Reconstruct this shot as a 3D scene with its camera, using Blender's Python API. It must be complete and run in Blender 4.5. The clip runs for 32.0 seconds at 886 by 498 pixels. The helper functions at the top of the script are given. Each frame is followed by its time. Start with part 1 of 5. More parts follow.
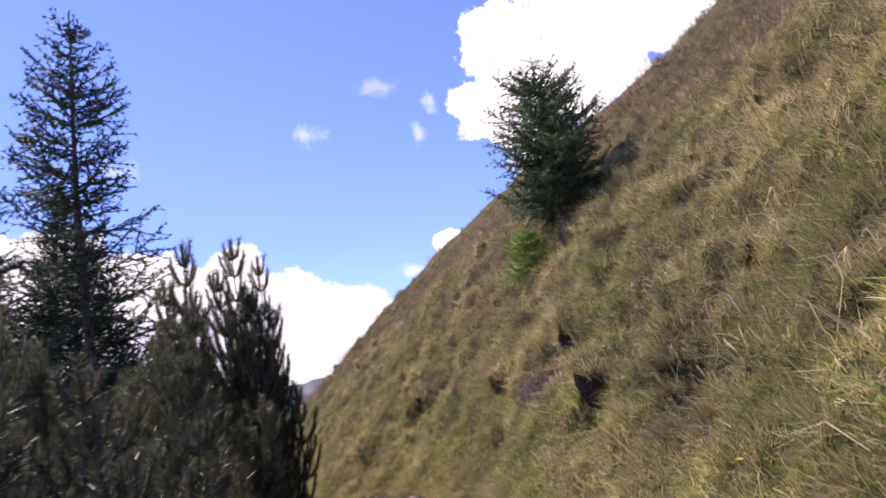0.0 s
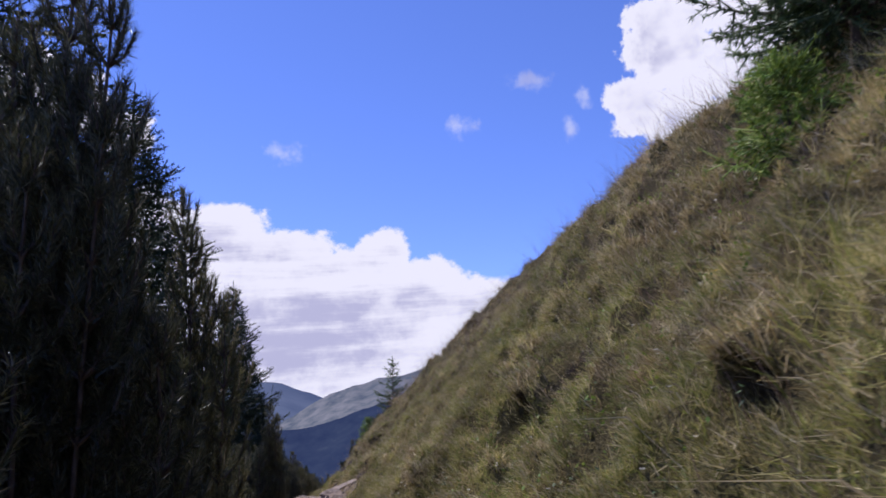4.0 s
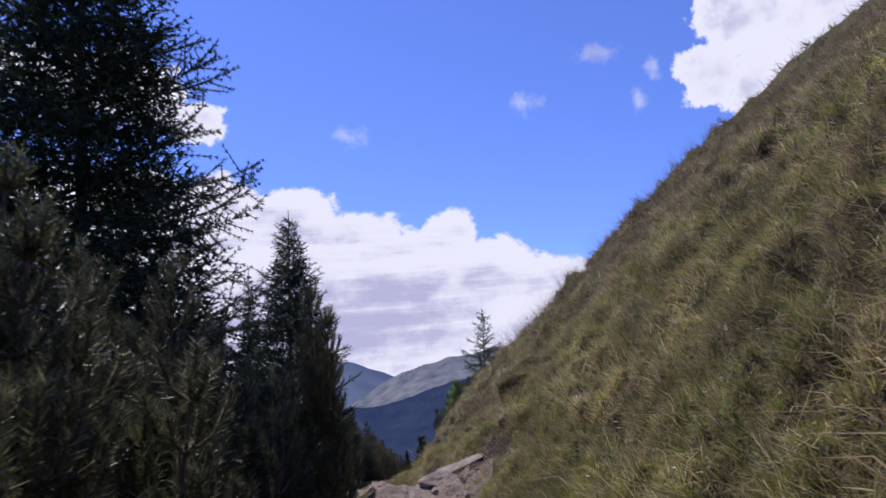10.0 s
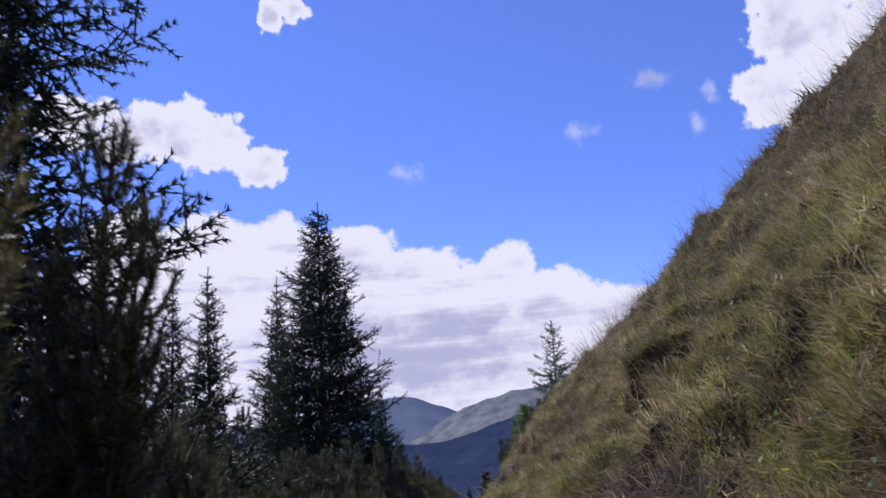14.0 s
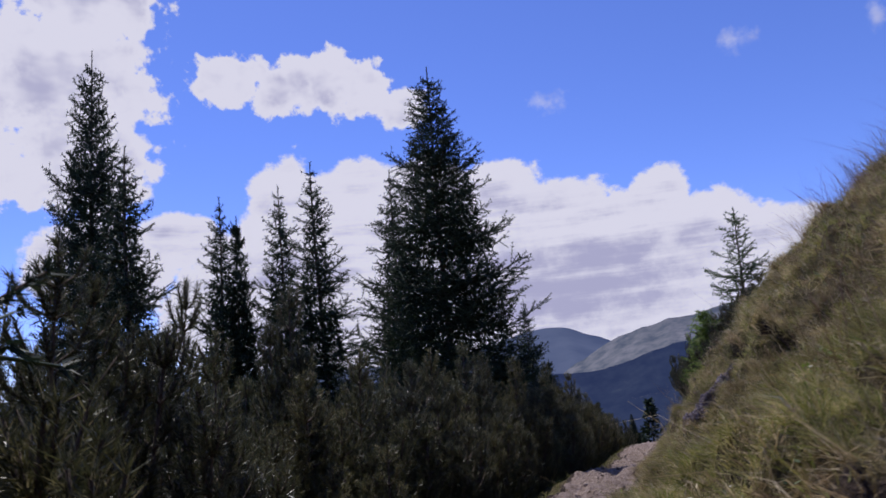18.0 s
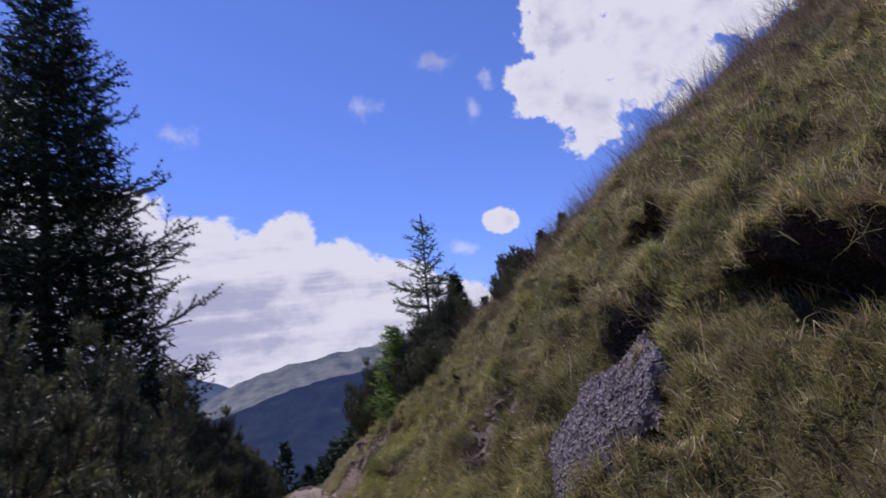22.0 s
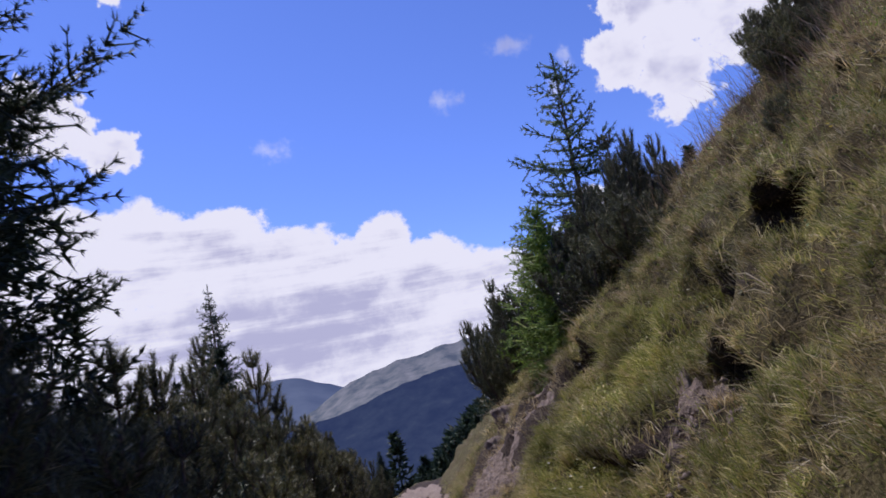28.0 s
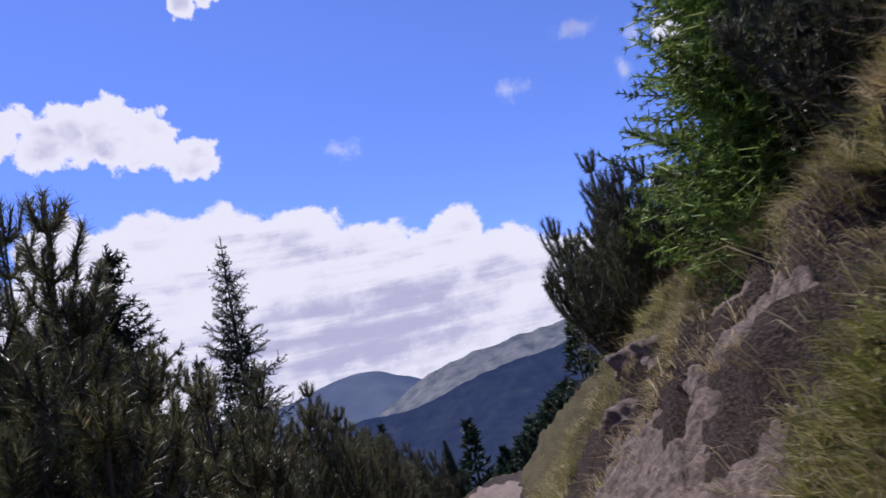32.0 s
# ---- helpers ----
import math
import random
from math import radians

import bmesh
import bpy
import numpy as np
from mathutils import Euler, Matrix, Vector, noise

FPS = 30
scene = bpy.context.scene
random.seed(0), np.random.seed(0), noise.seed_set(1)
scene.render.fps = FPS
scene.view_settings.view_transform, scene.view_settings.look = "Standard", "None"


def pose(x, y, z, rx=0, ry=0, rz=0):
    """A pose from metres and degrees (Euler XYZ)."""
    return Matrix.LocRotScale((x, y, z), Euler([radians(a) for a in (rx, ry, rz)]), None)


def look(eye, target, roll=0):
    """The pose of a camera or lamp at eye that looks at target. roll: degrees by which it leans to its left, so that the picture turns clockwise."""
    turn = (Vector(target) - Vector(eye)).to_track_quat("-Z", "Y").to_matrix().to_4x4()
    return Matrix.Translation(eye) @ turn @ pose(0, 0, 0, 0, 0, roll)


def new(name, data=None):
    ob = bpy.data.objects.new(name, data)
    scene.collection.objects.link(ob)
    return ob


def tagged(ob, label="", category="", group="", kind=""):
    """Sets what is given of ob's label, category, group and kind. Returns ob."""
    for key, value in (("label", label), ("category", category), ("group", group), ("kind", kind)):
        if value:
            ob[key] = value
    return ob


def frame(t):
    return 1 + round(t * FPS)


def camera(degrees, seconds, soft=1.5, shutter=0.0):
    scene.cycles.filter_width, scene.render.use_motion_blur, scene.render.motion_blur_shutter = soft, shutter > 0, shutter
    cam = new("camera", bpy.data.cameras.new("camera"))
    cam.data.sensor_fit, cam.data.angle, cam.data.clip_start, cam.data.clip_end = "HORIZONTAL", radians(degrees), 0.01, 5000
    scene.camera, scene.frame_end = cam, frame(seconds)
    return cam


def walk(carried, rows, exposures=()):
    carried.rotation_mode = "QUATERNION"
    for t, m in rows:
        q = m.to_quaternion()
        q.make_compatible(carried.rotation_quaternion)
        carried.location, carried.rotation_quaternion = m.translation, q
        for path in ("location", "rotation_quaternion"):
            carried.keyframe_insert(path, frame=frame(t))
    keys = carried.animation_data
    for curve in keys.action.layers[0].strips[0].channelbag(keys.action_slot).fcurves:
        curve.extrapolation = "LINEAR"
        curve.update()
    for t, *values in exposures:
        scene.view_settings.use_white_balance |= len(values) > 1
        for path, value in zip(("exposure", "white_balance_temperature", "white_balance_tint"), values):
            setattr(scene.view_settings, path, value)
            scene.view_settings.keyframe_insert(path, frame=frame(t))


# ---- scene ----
cam = camera(65.45, 32.0, soft=1.6, shutter=0.3)
PATH = [
    (0.0, (0.000, -0.000, -0.000), (3.163, 9.259, 2.067), -10.78),
    (0.5, (0.177, 0.598, 0.019), (3.960, 9.552, 2.369), -9.49),
    (1.0, (0.372, 1.237, 0.014), (3.936, 10.245, 2.495), -7.49),
    (1.5, (0.614, 1.872, 0.017), (3.667, 11.062, 2.513), -6.54),
    (2.0, (0.826, 2.523, -0.002), (3.540, 11.794, 2.582), -6.22),
    (2.5, (1.066, 3.168, -0.032), (3.526, 12.515, 2.534), -6.51),
    (3.0, (1.330, 3.829, -0.064), (3.361, 13.268, 2.540), -5.38),
    (3.5, (1.571, 4.482, -0.002), (3.104, 14.059, 2.432), -4.25),
    (5.5, (1.502, 7.084, -0.196), (1.492, 16.922, 1.595), -2.58),
    (6.0, (1.468, 7.741, -0.271), (0.829, 17.573, 1.436), -1.73),
    (6.5, (1.373, 8.401, -0.334), (0.370, 18.168, 1.565), -3.24),
    (7.0, (1.316, 9.066, -0.388), (-0.170, 18.756, 1.589), -2.28),
    (7.5, (1.226, 9.748, -0.431), (-0.380, 19.396, 1.649), -2.13),
    (8.0, (1.109, 10.469, -0.454), (-0.345, 20.126, 1.695), -1.96),
    (8.5, (0.971, 11.179, -0.490), (-0.092, 20.889, 1.650), -2.80),
    (9.0, (0.850, 11.867, -0.540), (0.172, 21.628, 1.526), -3.08),
    (9.5, (0.732, 12.514, -0.623), (0.487, 22.305, 1.398), -4.16),
    (10.0, (0.709, 13.143, -0.704), (0.888, 22.940, 1.297), -3.90),
    (10.5, (0.676, 13.767, -0.704), (1.307, 23.538, 1.324), -4.37),
    (11.0, (0.684, 14.401, -0.710), (1.532, 24.159, 1.305), -4.38),
    (11.5, (0.743, 15.068, -0.751), (1.398, 24.830, 1.319), -5.50),
    (12.0, (0.819, 15.751, -0.853), (0.955, 25.487, 1.428), -4.68),
    (12.5, (0.900, 16.360, -0.891), (0.220, 26.105, 1.244), -3.42),
    (13.0, (0.841, 16.989, -0.883), (-0.417, 26.807, 0.536), -4.43),
    (13.5, (0.797, 17.603, -1.002), (-0.335, 27.259, 1.340), -4.20),
    (14.0, (0.665, 18.221, -1.048), (0.036, 27.875, 1.483), -4.65),
    (14.5, (0.680, 18.852, -1.171), (0.065, 28.478, 1.466), -2.91),
    (16.5, (0.253, 21.439, -1.324), (0.260, 31.164, 1.004), -3.20),
    (17.0, (0.325, 22.067, -1.277), (-0.444, 31.858, 0.606), -3.96),
    (17.5, (0.249, 22.680, -1.326), (-1.687, 32.331, 0.434), -3.69),
    (18.0, (0.110, 23.281, -1.491), (-2.685, 32.719, 0.276), -5.20),
    (18.5, (-0.137, 23.868, -1.651), (-2.750, 33.358, 0.112), -7.34),
    (19.0, (-0.325, 24.448, -1.689), (-2.197, 34.074, 0.270), -6.34),
    (19.5, (-0.511, 25.039, -1.799), (-1.690, 34.710, 0.458), -4.53),
    (20.0, (-0.737, 25.639, -1.853), (-1.793, 35.262, 0.652), -6.84),
    (20.5, (-1.040, 26.239, -1.887), (-1.800, 35.879, 0.659), -5.80),
    (21.0, (-1.290, 26.853, -1.892), (-1.404, 36.597, 0.353), -6.41),
    (21.5, (-1.395, 27.504, -1.897), (-0.329, 37.201, 0.300), -6.10),
    (22.0, (-1.494, 28.178, -1.840), (0.968, 37.693, 0.008), -7.02),
    (22.5, (-1.387, 28.826, -1.912), (1.826, 38.154, -0.280), -6.95),
    (23.0, (-1.230, 29.448, -2.064), (2.126, 38.636, 0.015), -6.65),
    (23.5, (-1.116, 30.047, -2.158), (1.892, 39.321, 0.066), -7.43),
    (24.0, (-1.004, 30.740, -2.255), (1.436, 40.176, -0.019), -7.19),
    (24.5, (-0.841, 31.426, -2.285), (1.061, 40.974, -0.001), -6.06),
    (25.0, (-0.856, 32.096, -2.420), (0.426, 41.844, -0.597), -7.72),
    (25.5, (-0.909, 32.762, -2.503), (-0.310, 42.520, -0.401), -11.05),
    (27.5, (-1.186, 35.423, -2.683), (-0.311, 45.185, -0.703), -11.66),
    (28.0, (-1.082, 36.063, -2.660), (0.021, 45.817, -0.755), -11.13),
    (28.5, (-1.007, 36.701, -2.753), (0.332, 46.426, -0.850), -10.83),
    (29.0, (-0.923, 37.335, -2.887), (0.567, 47.016, -0.874), -9.92),
    (29.5, (-0.838, 37.963, -2.992), (0.822, 47.620, -0.994), -9.73),
    (30.0, (-0.769, 38.524, -3.056), (0.901, 48.240, -1.380), -10.38),
    (30.5, (-0.697, 39.207, -3.148), (0.623, 48.988, -1.535), -10.69),
    (31.0, (-0.699, 39.923, -3.200), (0.048, 49.750, -1.506), -10.05),
    (31.5, (-0.721, 40.601, -3.170), (-0.328, 50.435, -1.396), -11.31),
    (32.0, (-0.762, 41.244, -3.192), (-0.712, 51.044, -1.204), -12.41),
]
walk(cam, [(t, look(eye, target, roll)) for t, eye, target, roll in PATH],
     [(0, 0.5, 7100, 20), (1, 0.22, 6900, 17), (2, 0.0, 6500, 15), (3.5, -0.2, 6200, 15), (6, -0.3, 6200, 15), (13, -0.25, 6100, 15), (17, -0.58, 6200, 15), (18, -0.55, 6200, 15), (19, -0.35, 6250, 15), (22, -0.5, 6200, 15), (24, -0.45, 6200, 15), (32, -0.3, 6200, 15)])

# ---------------------------------------------------------------- light and sky
SUN_AZ, SUN_EL = 44.0, 59.0          # degrees to the left of the walk, and up


def sky_world():
    world = bpy.data.worlds.new("summer_sky")
    scene.world = world
    world.use_nodes = True
    nt = world.node_tree
    nd, ln = nt.nodes, nt.links
    bg = nd["Background"]
    bg.inputs[1].default_value = 0.105
    sky = nd.new("ShaderNodeTexSky")
    sky.sky_type, sky.sun_disc = "NISHITA", False
    sky.sun_elevation, sky.sun_rotation = radians(SUN_EL), radians(-SUN_AZ)
    sky.altitude, sky.air_density, sky.dust_density, sky.ozone_density = 1800, 1.0, 0.25, 3.0
    tc = nd.new("ShaderNodeTexCoord")
    sep = nd.new("ShaderNodeSeparateXYZ")
    ln.new(tc.outputs["Generated"], sep.inputs[0])

    def math_node(op, a, b=None, c=None):
        m = nd.new("ShaderNodeMath")
        m.operation = op
        for k, v in enumerate((a, b, c)):
            if v is None:
                continue
            if isinstance(v, (int, float)):
                m.inputs[k].default_value = v
            else:
                ln.new(v, m.inputs[k])
        return m.outputs[0]

    def vec_node(op, a, b=None):
        m = nd.new("ShaderNodeVectorMath")
        m.operation = op
        ln.new(a, m.inputs[0])
        if b is not None:
            m.inputs[1].default_value = b
        return m

    az = math_node("MULTIPLY", math_node("ARCTAN2", math_node("MULTIPLY", sep.outputs[0], -1.0), sep.outputs[1]), 57.29578)
    el = math_node("MULTIPLY", math_node("ARCSINE", sep.outputs[2]), 57.29578)
    com = nd.new("ShaderNodeCombineXYZ")
    ln.new(az, com.inputs[0])
    ln.new(el, com.inputs[1])
    p = com.outputs[0]

    def noise_at(scale, stretch, detail, rough, shift=0.0):
        mp = nd.new("ShaderNodeMapping")
        mp.inputs["Scale"].default_value = (scale, scale * stretch, 1)
        mp.inputs["Location"].default_value = (shift, shift * 0.7, shift)
        ln.new(p, mp.inputs[0])
        n = nd.new("ShaderNodeTexNoise")
        n.inputs["Scale"].default_value, n.inputs["Detail"].default_value, n.inputs["Roughness"].default_value = 1.0, detail, rough
        ln.new(mp.outputs[0], n.inputs["Vector"])
        return n.outputs[0]

    def group(blobs):
        out = None
        for a, e, ra, re in blobs:
            d = vec_node("LENGTH", vec_node("MULTIPLY", vec_node("SUBTRACT", p, (a, e, 0)).outputs[0], (1 / ra, 1 / re, 0)).outputs[0]).outputs["Value"]
            out = d if out is None else math_node("MINIMUM", out, d)
        return out

    def cover(dist, rough_noise, k, soft, thick=1.0):
        d = math_node("ADD", math_node("SUBTRACT", 1.0, dist), math_node("MULTIPLY", math_node("SUBTRACT", rough_noise, 0.5), k))
        mr = nd.new("ShaderNodeMapRange")
        mr.interpolation_type = "SMOOTHSTEP"
        ln.new(d, mr.inputs[0])
        mr.inputs[1].default_value, mr.inputs[2].default_value = 0.0, soft
        mr.inputs[3].default_value, mr.inputs[4].default_value = 0.0, thick
        return mr.outputs[0], d

    n1, n2 = noise_at(0.33, 1.15, 7, 0.62), noise_at(0.6, 1.0, 4, 0.56, 7.3)
    bank = group(BANK)
    high = group(HIGH)
    wisp = group(WISPS)
    ca, da = cover(bank, n1, 1.0, 0.16)
    cb, db = cover(high, n2, 1.5, 0.2)
    cc, dc = cover(wisp, n2, 2.6, 1.1, 0.5)
    # shaded undersides: streaks low in the bank, soft grey hearts in the high clouds
    streak = noise_at(0.055, 9.0, 5, 0.58, 3.1)
    mr = nd.new("ShaderNodeMapRange")
    ln.new(el, mr.inputs[0])
    mr.inputs[1].default_value, mr.inputs[2].default_value, mr.inputs[3].default_value, mr.inputs[4].default_value = 15.0, 5.0, -0.10, 0.06
    under = nd.new("ShaderNodeMapRange")
    under.interpolation_type = "SMOOTHSTEP"
    ln.new(math_node("ADD", math_node("ADD", streak, mr.outputs[0]), math_node("MULTIPLY", math_node("SUBTRACT", n1, 0.5), 0.35)), under.inputs[0])
    under.inputs[1].default_value, under.inputs[2].default_value, under.inputs[3].default_value, under.inputs[4].default_value = 0.40, 0.66, 0.0, 0.8
    heart = nd.new("ShaderNodeMapRange")
    heart.interpolation_type = "SMOOTHSTEP"
    ln.new(noise_at(0.22, 1.5, 3, 0.5, 11.0), heart.inputs[0])
    heart.inputs[1].default_value, heart.inputs[2].default_value, heart.inputs[3].default_value, heart.inputs[4].default_value = 0.42, 0.70, 0.0, 0.7
    white, grey = (9.6, 9.5, 10.6), (4.5, 4.5, 6.9)

    def inside(dist, lo, hi):
        """0 in the sunlit rim of a cloud, 1 well inside it."""
        m = nd.new("ShaderNodeMapRange")
        m.interpolation_type = "SMOOTHSTEP"
        ln.new(dist, m.inputs[0])
        m.inputs[1].default_value, m.inputs[2].default_value, m.inputs[3].default_value, m.inputs[4].default_value = lo, hi, 0.0, 1.0
        return m.outputs[0]

    shade_a = math_node("MULTIPLY", under.outputs[0], inside(da, 0.08, 0.7))
    shade_b = math_node("MULTIPLY", heart.outputs[0], inside(db, 0.25, 0.8))

    def tint(fac):
        m = nd.new("ShaderNodeMix")
        m.data_type = "RGBA"
        ln.new(fac, m.inputs[0])
        m.inputs[6].default_value, m.inputs[7].default_value = (*white, 1), (*grey, 1)
        return m.outputs[2]

    def over(base, fac, col):
        m = nd.new("ShaderNodeMix")
        m.data_type = "RGBA"
        ln.new(fac, m.inputs[0])
        ln.new(base, m.inputs[6])
        ln.new(col, m.inputs[7])
        return m.outputs[2]

    blue = nd.new("ShaderNodeMix")
    blue.data_type, blue.blend_type = "RGBA", "MULTIPLY"
    blue.inputs[0].default_value = 1.0
    ln.new(sky.outputs[0], blue.inputs[6])
    blue.inputs[7].default_value = (*SKY_TINT, 1)
    col = over(blue.outputs[2], cc, tint(heart.outputs[0]))
    col = over(col, ca, tint(shade_a))
    col = over(col, cb, tint(shade_b))
    ln.new(col, bg.inputs[0])


# cloud masses: azimuth to the left, elevation, half widths, in degrees
BANK = [(29, 12.5, 4.5, 6), (24, 13.4, 5.5, 5.0), (18, 13.6, 5.5, 4.6), (12, 13, 5.5, 4.6), (6, 10.6, 5.5, 4.6), (-1.6, 12, 2.8, 3.2), (2, 9, 5.5, 4.8),
        (-5, 8.6, 5, 4.2), (-9.5, 7, 4.5, 3.8), (-14, 5.5, 5, 3), (10, 6, 26, 6), (-14, 3.5, 16, 3), (27, 7, 14, 7), (43, 10, 6, 4), (38, 12, 3.5, 2.6)]
HIGH = [(33.5, 24.3, 3.6, 2.2), (29, 24, 3.8, 2.6), (25, 24.4, 3.2, 2.8), (22, 23.6, 2.8, 2.6), (19, 22, 2.7, 1.9), (46, 24, 7.5, 6.5), (44, 29, 6, 3.5), (45, 17.5, 6.5, 4.5),
        (-28, 26.5, 4.6, 4.6), (-24.6, 22.6, 3.4, 2.6), (-28.5, 20.5, 3.6, 4), (-34, 24, 7, 6), (-41, 26, 6, 4), (-34, 30, 6, 4), (16.0, 34.0, 1.7, 1.3), (17.8, 33.4, 1.3, 1.4), (-19.6, 12.4, 1.5, 1.2)]
WISPS = [(-9.1, 22.8, 1.5, 1.1), (-15.4, 25.9, 2.2, 0.9), (-20.3, 24.0, 0.9, 1.0), (-18.6, 21.5, 0.8, 1.2), (6.2, 21.1, 2.4, 1.1), (-16, 10.5, 1.6, 0.8)]
SKY_TINT = (1.30, 1.40, 2.25)
sky_world()
sun = new("sun", bpy.data.lights.new("sun", "SUN"))
sun.data.energy, sun.data.angle, sun.data.color = 5.0, radians(0.55), (1.0, 0.955, 0.88)
_a, _e = radians(SUN_AZ), radians(SUN_EL)
sun.matrix_world = look((-math.sin(_a) * math.cos(_e) * 50, math.cos(_a) * math.cos(_e) * 50, math.sin(_e) * 50), (0, 0, 0))

# ---------------------------------------------------------------- small tools
def hash2(i, j, seed):
    n = (i.astype(np.int64) * 374761393 + j.astype(np.int64) * 668265263 + seed * 974634777) & 0x7FFFFFFF
    n = ((n ^ (n >> 13)) * 1274126177) & 0x7FFFFFFF
    n = ((n ^ (n >> 15)) * 2246822519) & 0x7FFFFFFF
    return (n & 0xFFFFFF) / float(0xFFFFFF)


def vnoise(x, y, seed=0):
    """Smooth value noise in -1..1 on arrays."""
    i, j = np.floor(x), np.floor(y)
    fx, fy = x - i, y - j
    fx, fy = fx * fx * (3 - 2 * fx), fy * fy * (3 - 2 * fy)
    a, b = hash2(i, j, seed), hash2(i + 1, j, seed)
    c, d = hash2(i, j + 1, seed), hash2(i + 1, j + 1, seed)
    return 2 * (a + (b - a) * fx + (c - a) * fy + (a - b - c + d) * fx * fy) - 1


def fbm(x, y, seed=0, octaves=4):
    out, amp = 0, 1.0
    for k in range(octaves):
        out = out + amp * vnoise(x, y, seed + 17 * k)
        x, y, amp = x * 2.03 + 5.1, y * 2.03 - 3.7, amp * 0.5
    return out


def smooth(a, b, x):
    s = np.clip((x - a) / (b - a), 0, 1)
    return s * s * (3 - 2 * s)


def mesh_from(name, verts, faces, mat, shade=False):
    me = bpy.data.meshes.new(name)
    me.from_pydata(verts, [], faces)
    me.materials.append(mat)
    if shade:
        me.polygons.foreach_set("use_smooth", [True] * len(me.polygons))
    me.update()
    return me


def mesh_arrays(name, verts, tris, mat):
    """A mesh of triangles from arrays."""
    me = bpy.data.meshes.new(name)
    nv, nt = len(verts), len(tris)
    me.vertices.add(nv)
    me.vertices.foreach_set("co", np.ascontiguousarray(verts, dtype=np.float32).ravel())
    me.loops.add(nt * 3)
    me.loops.foreach_set("vertex_index", np.ascontiguousarray(tris, dtype=np.int32).ravel())
    me.polygons.add(nt)
    me.polygons.foreach_set("loop_start", np.arange(0, nt * 3, 3, dtype=np.int32))
    me.materials.append(mat)
    me.update(calc_edges=True)
    return me


def part(name, me, parent, label=""):
    ob = new(name, me)
    ob.parent = parent
    return tagged(ob, label) if label else ob


# ---------------------------------------------------------------- materials
def material(name, rough=0.8, spec=0.3):
    mat = bpy.data.materials.new(name)
    mat.use_nodes = True
    nt = mat.node_tree
    bs = nt.nodes["Principled BSDF"]
    bs.inputs["Roughness"].default_value = rough
    bs.inputs["Specular IOR Level"].default_value = spec
    return mat, nt, bs


def ramp(nt, fac, stops):
    r = nt.nodes.new("ShaderNodeValToRGB")
    el = r.color_ramp.elements
    while len(el) < len(stops):
        el.new(0.5)
    for e, (p, c) in zip(el, stops):
        e.position, e.color = p, (*c, 1)
    nt.links.new(fac, r.inputs[0])
    return r.outputs[0]


def noise_tex(nt, scale, detail=4, rough=0.55, coord="Object"):
    tc = nt.nodes.new("ShaderNodeTexCoord")
    n = nt.nodes.new("ShaderNodeTexNoise")
    n.inputs["Scale"].default_value, n.inputs["Detail"].default_value = scale, detail
    n.inputs["Roughness"].default_value = rough
    nt.links.new(tc.outputs[coord], n.inputs["Vector"])
    return n.outputs[0]


def mixc(nt, fac, a, b, mode="MIX"):
    m = nt.nodes.new("ShaderNodeMix")
    m.data_type, m.blend_type = "RGBA", mode
    for sock, v in ((m.inputs[0], fac), (m.inputs[6], a), (m.inputs[7], b)):
        if isinstance(v, (int, float)):
            sock.default_value = v
        elif isinstance(v, tuple):
            sock.default_value = (*v, 1)
        else:
            nt.links.new(v, sock)
    return m.outputs[2]


def bump(nt, bs, height, strength, dist):
    b = nt.nodes.new("ShaderNodeBump")
    b.inputs["Strength"].default_value, b.inputs["Distance"].default_value = strength, dist
    nt.links.new(height, b.inputs["Height"])
    nt.links.new(b.outputs[0], bs.inputs["Normal"])


def island(nt):
    return nt.nodes.new("ShaderNodeNewGeometry").outputs["Random Per Island"]


def blade_material(name, stops, rough=0.6, through_light=0.35, patches=None, spec=0.25, each=False):
    """Thin leaves, needles and blades: a colour for each piece, patches, some light passing through."""
    mat, nt, bs = material(name, rough, spec)
    c = ramp(nt, island(nt), stops)
    if patches:      # drier growth in patches
        dry = ramp(nt, island(nt), patches)
        c = mixc(nt, ramp(nt, noise_tex(nt, 1.7, 4, 0.65), [(0.50, (0, 0, 0)), (0.62, (1, 1, 1))]), c, dry)
        c = mixc(nt, ramp(nt, noise_tex(nt, 0.3, 3), [(0.48, (0, 0, 0)), (0.62, (0.6, 0.6, 0.6))]), c, dry)
    n = noise_tex(nt, 1.1, 3)
    c = mixc(nt, 0.8, c, ramp(nt, n, [(0.32, (0.52, 0.52, 0.50)), (0.68, (1.5, 1.42, 1.32))]), "MULTIPLY")
    n = noise_tex(nt, 5.0, 3)
    c = mixc(nt, 0.6, c, ramp(nt, n, [(0.32, (0.5, 0.47, 0.42)), (0.66, (1.35, 1.35, 1.3))]), "MULTIPLY")
    if each:         # every plant a little lighter, darker or browner than the next
        own = nt.nodes.new("ShaderNodeObjectInfo").outputs["Random"]
        c = mixc(nt, 1.0, c, ramp(nt, own, [(0.0, (0.62, 0.62, 0.66)), (0.5, (1.0, 0.98, 0.95)), (1.0, (1.25, 1.12, 0.95))]), "MULTIPLY")
    nt.links.new(c, bs.inputs["Base Color"])
    if through_light:
        tr = nt.nodes.new("ShaderNodeBsdfTranslucent")
        nt.links.new(c, tr.inputs[0])
        mx = nt.nodes.new("ShaderNodeMixShader")
        mx.inputs[0].default_value = through_light
        nt.links.new(bs.outputs[0], mx.inputs[1])
        nt.links.new(tr.outputs[0], mx.inputs[2])
        nt.links.new(mx.outputs[0], nt.nodes["Material Output"].inputs[0])
    return mat


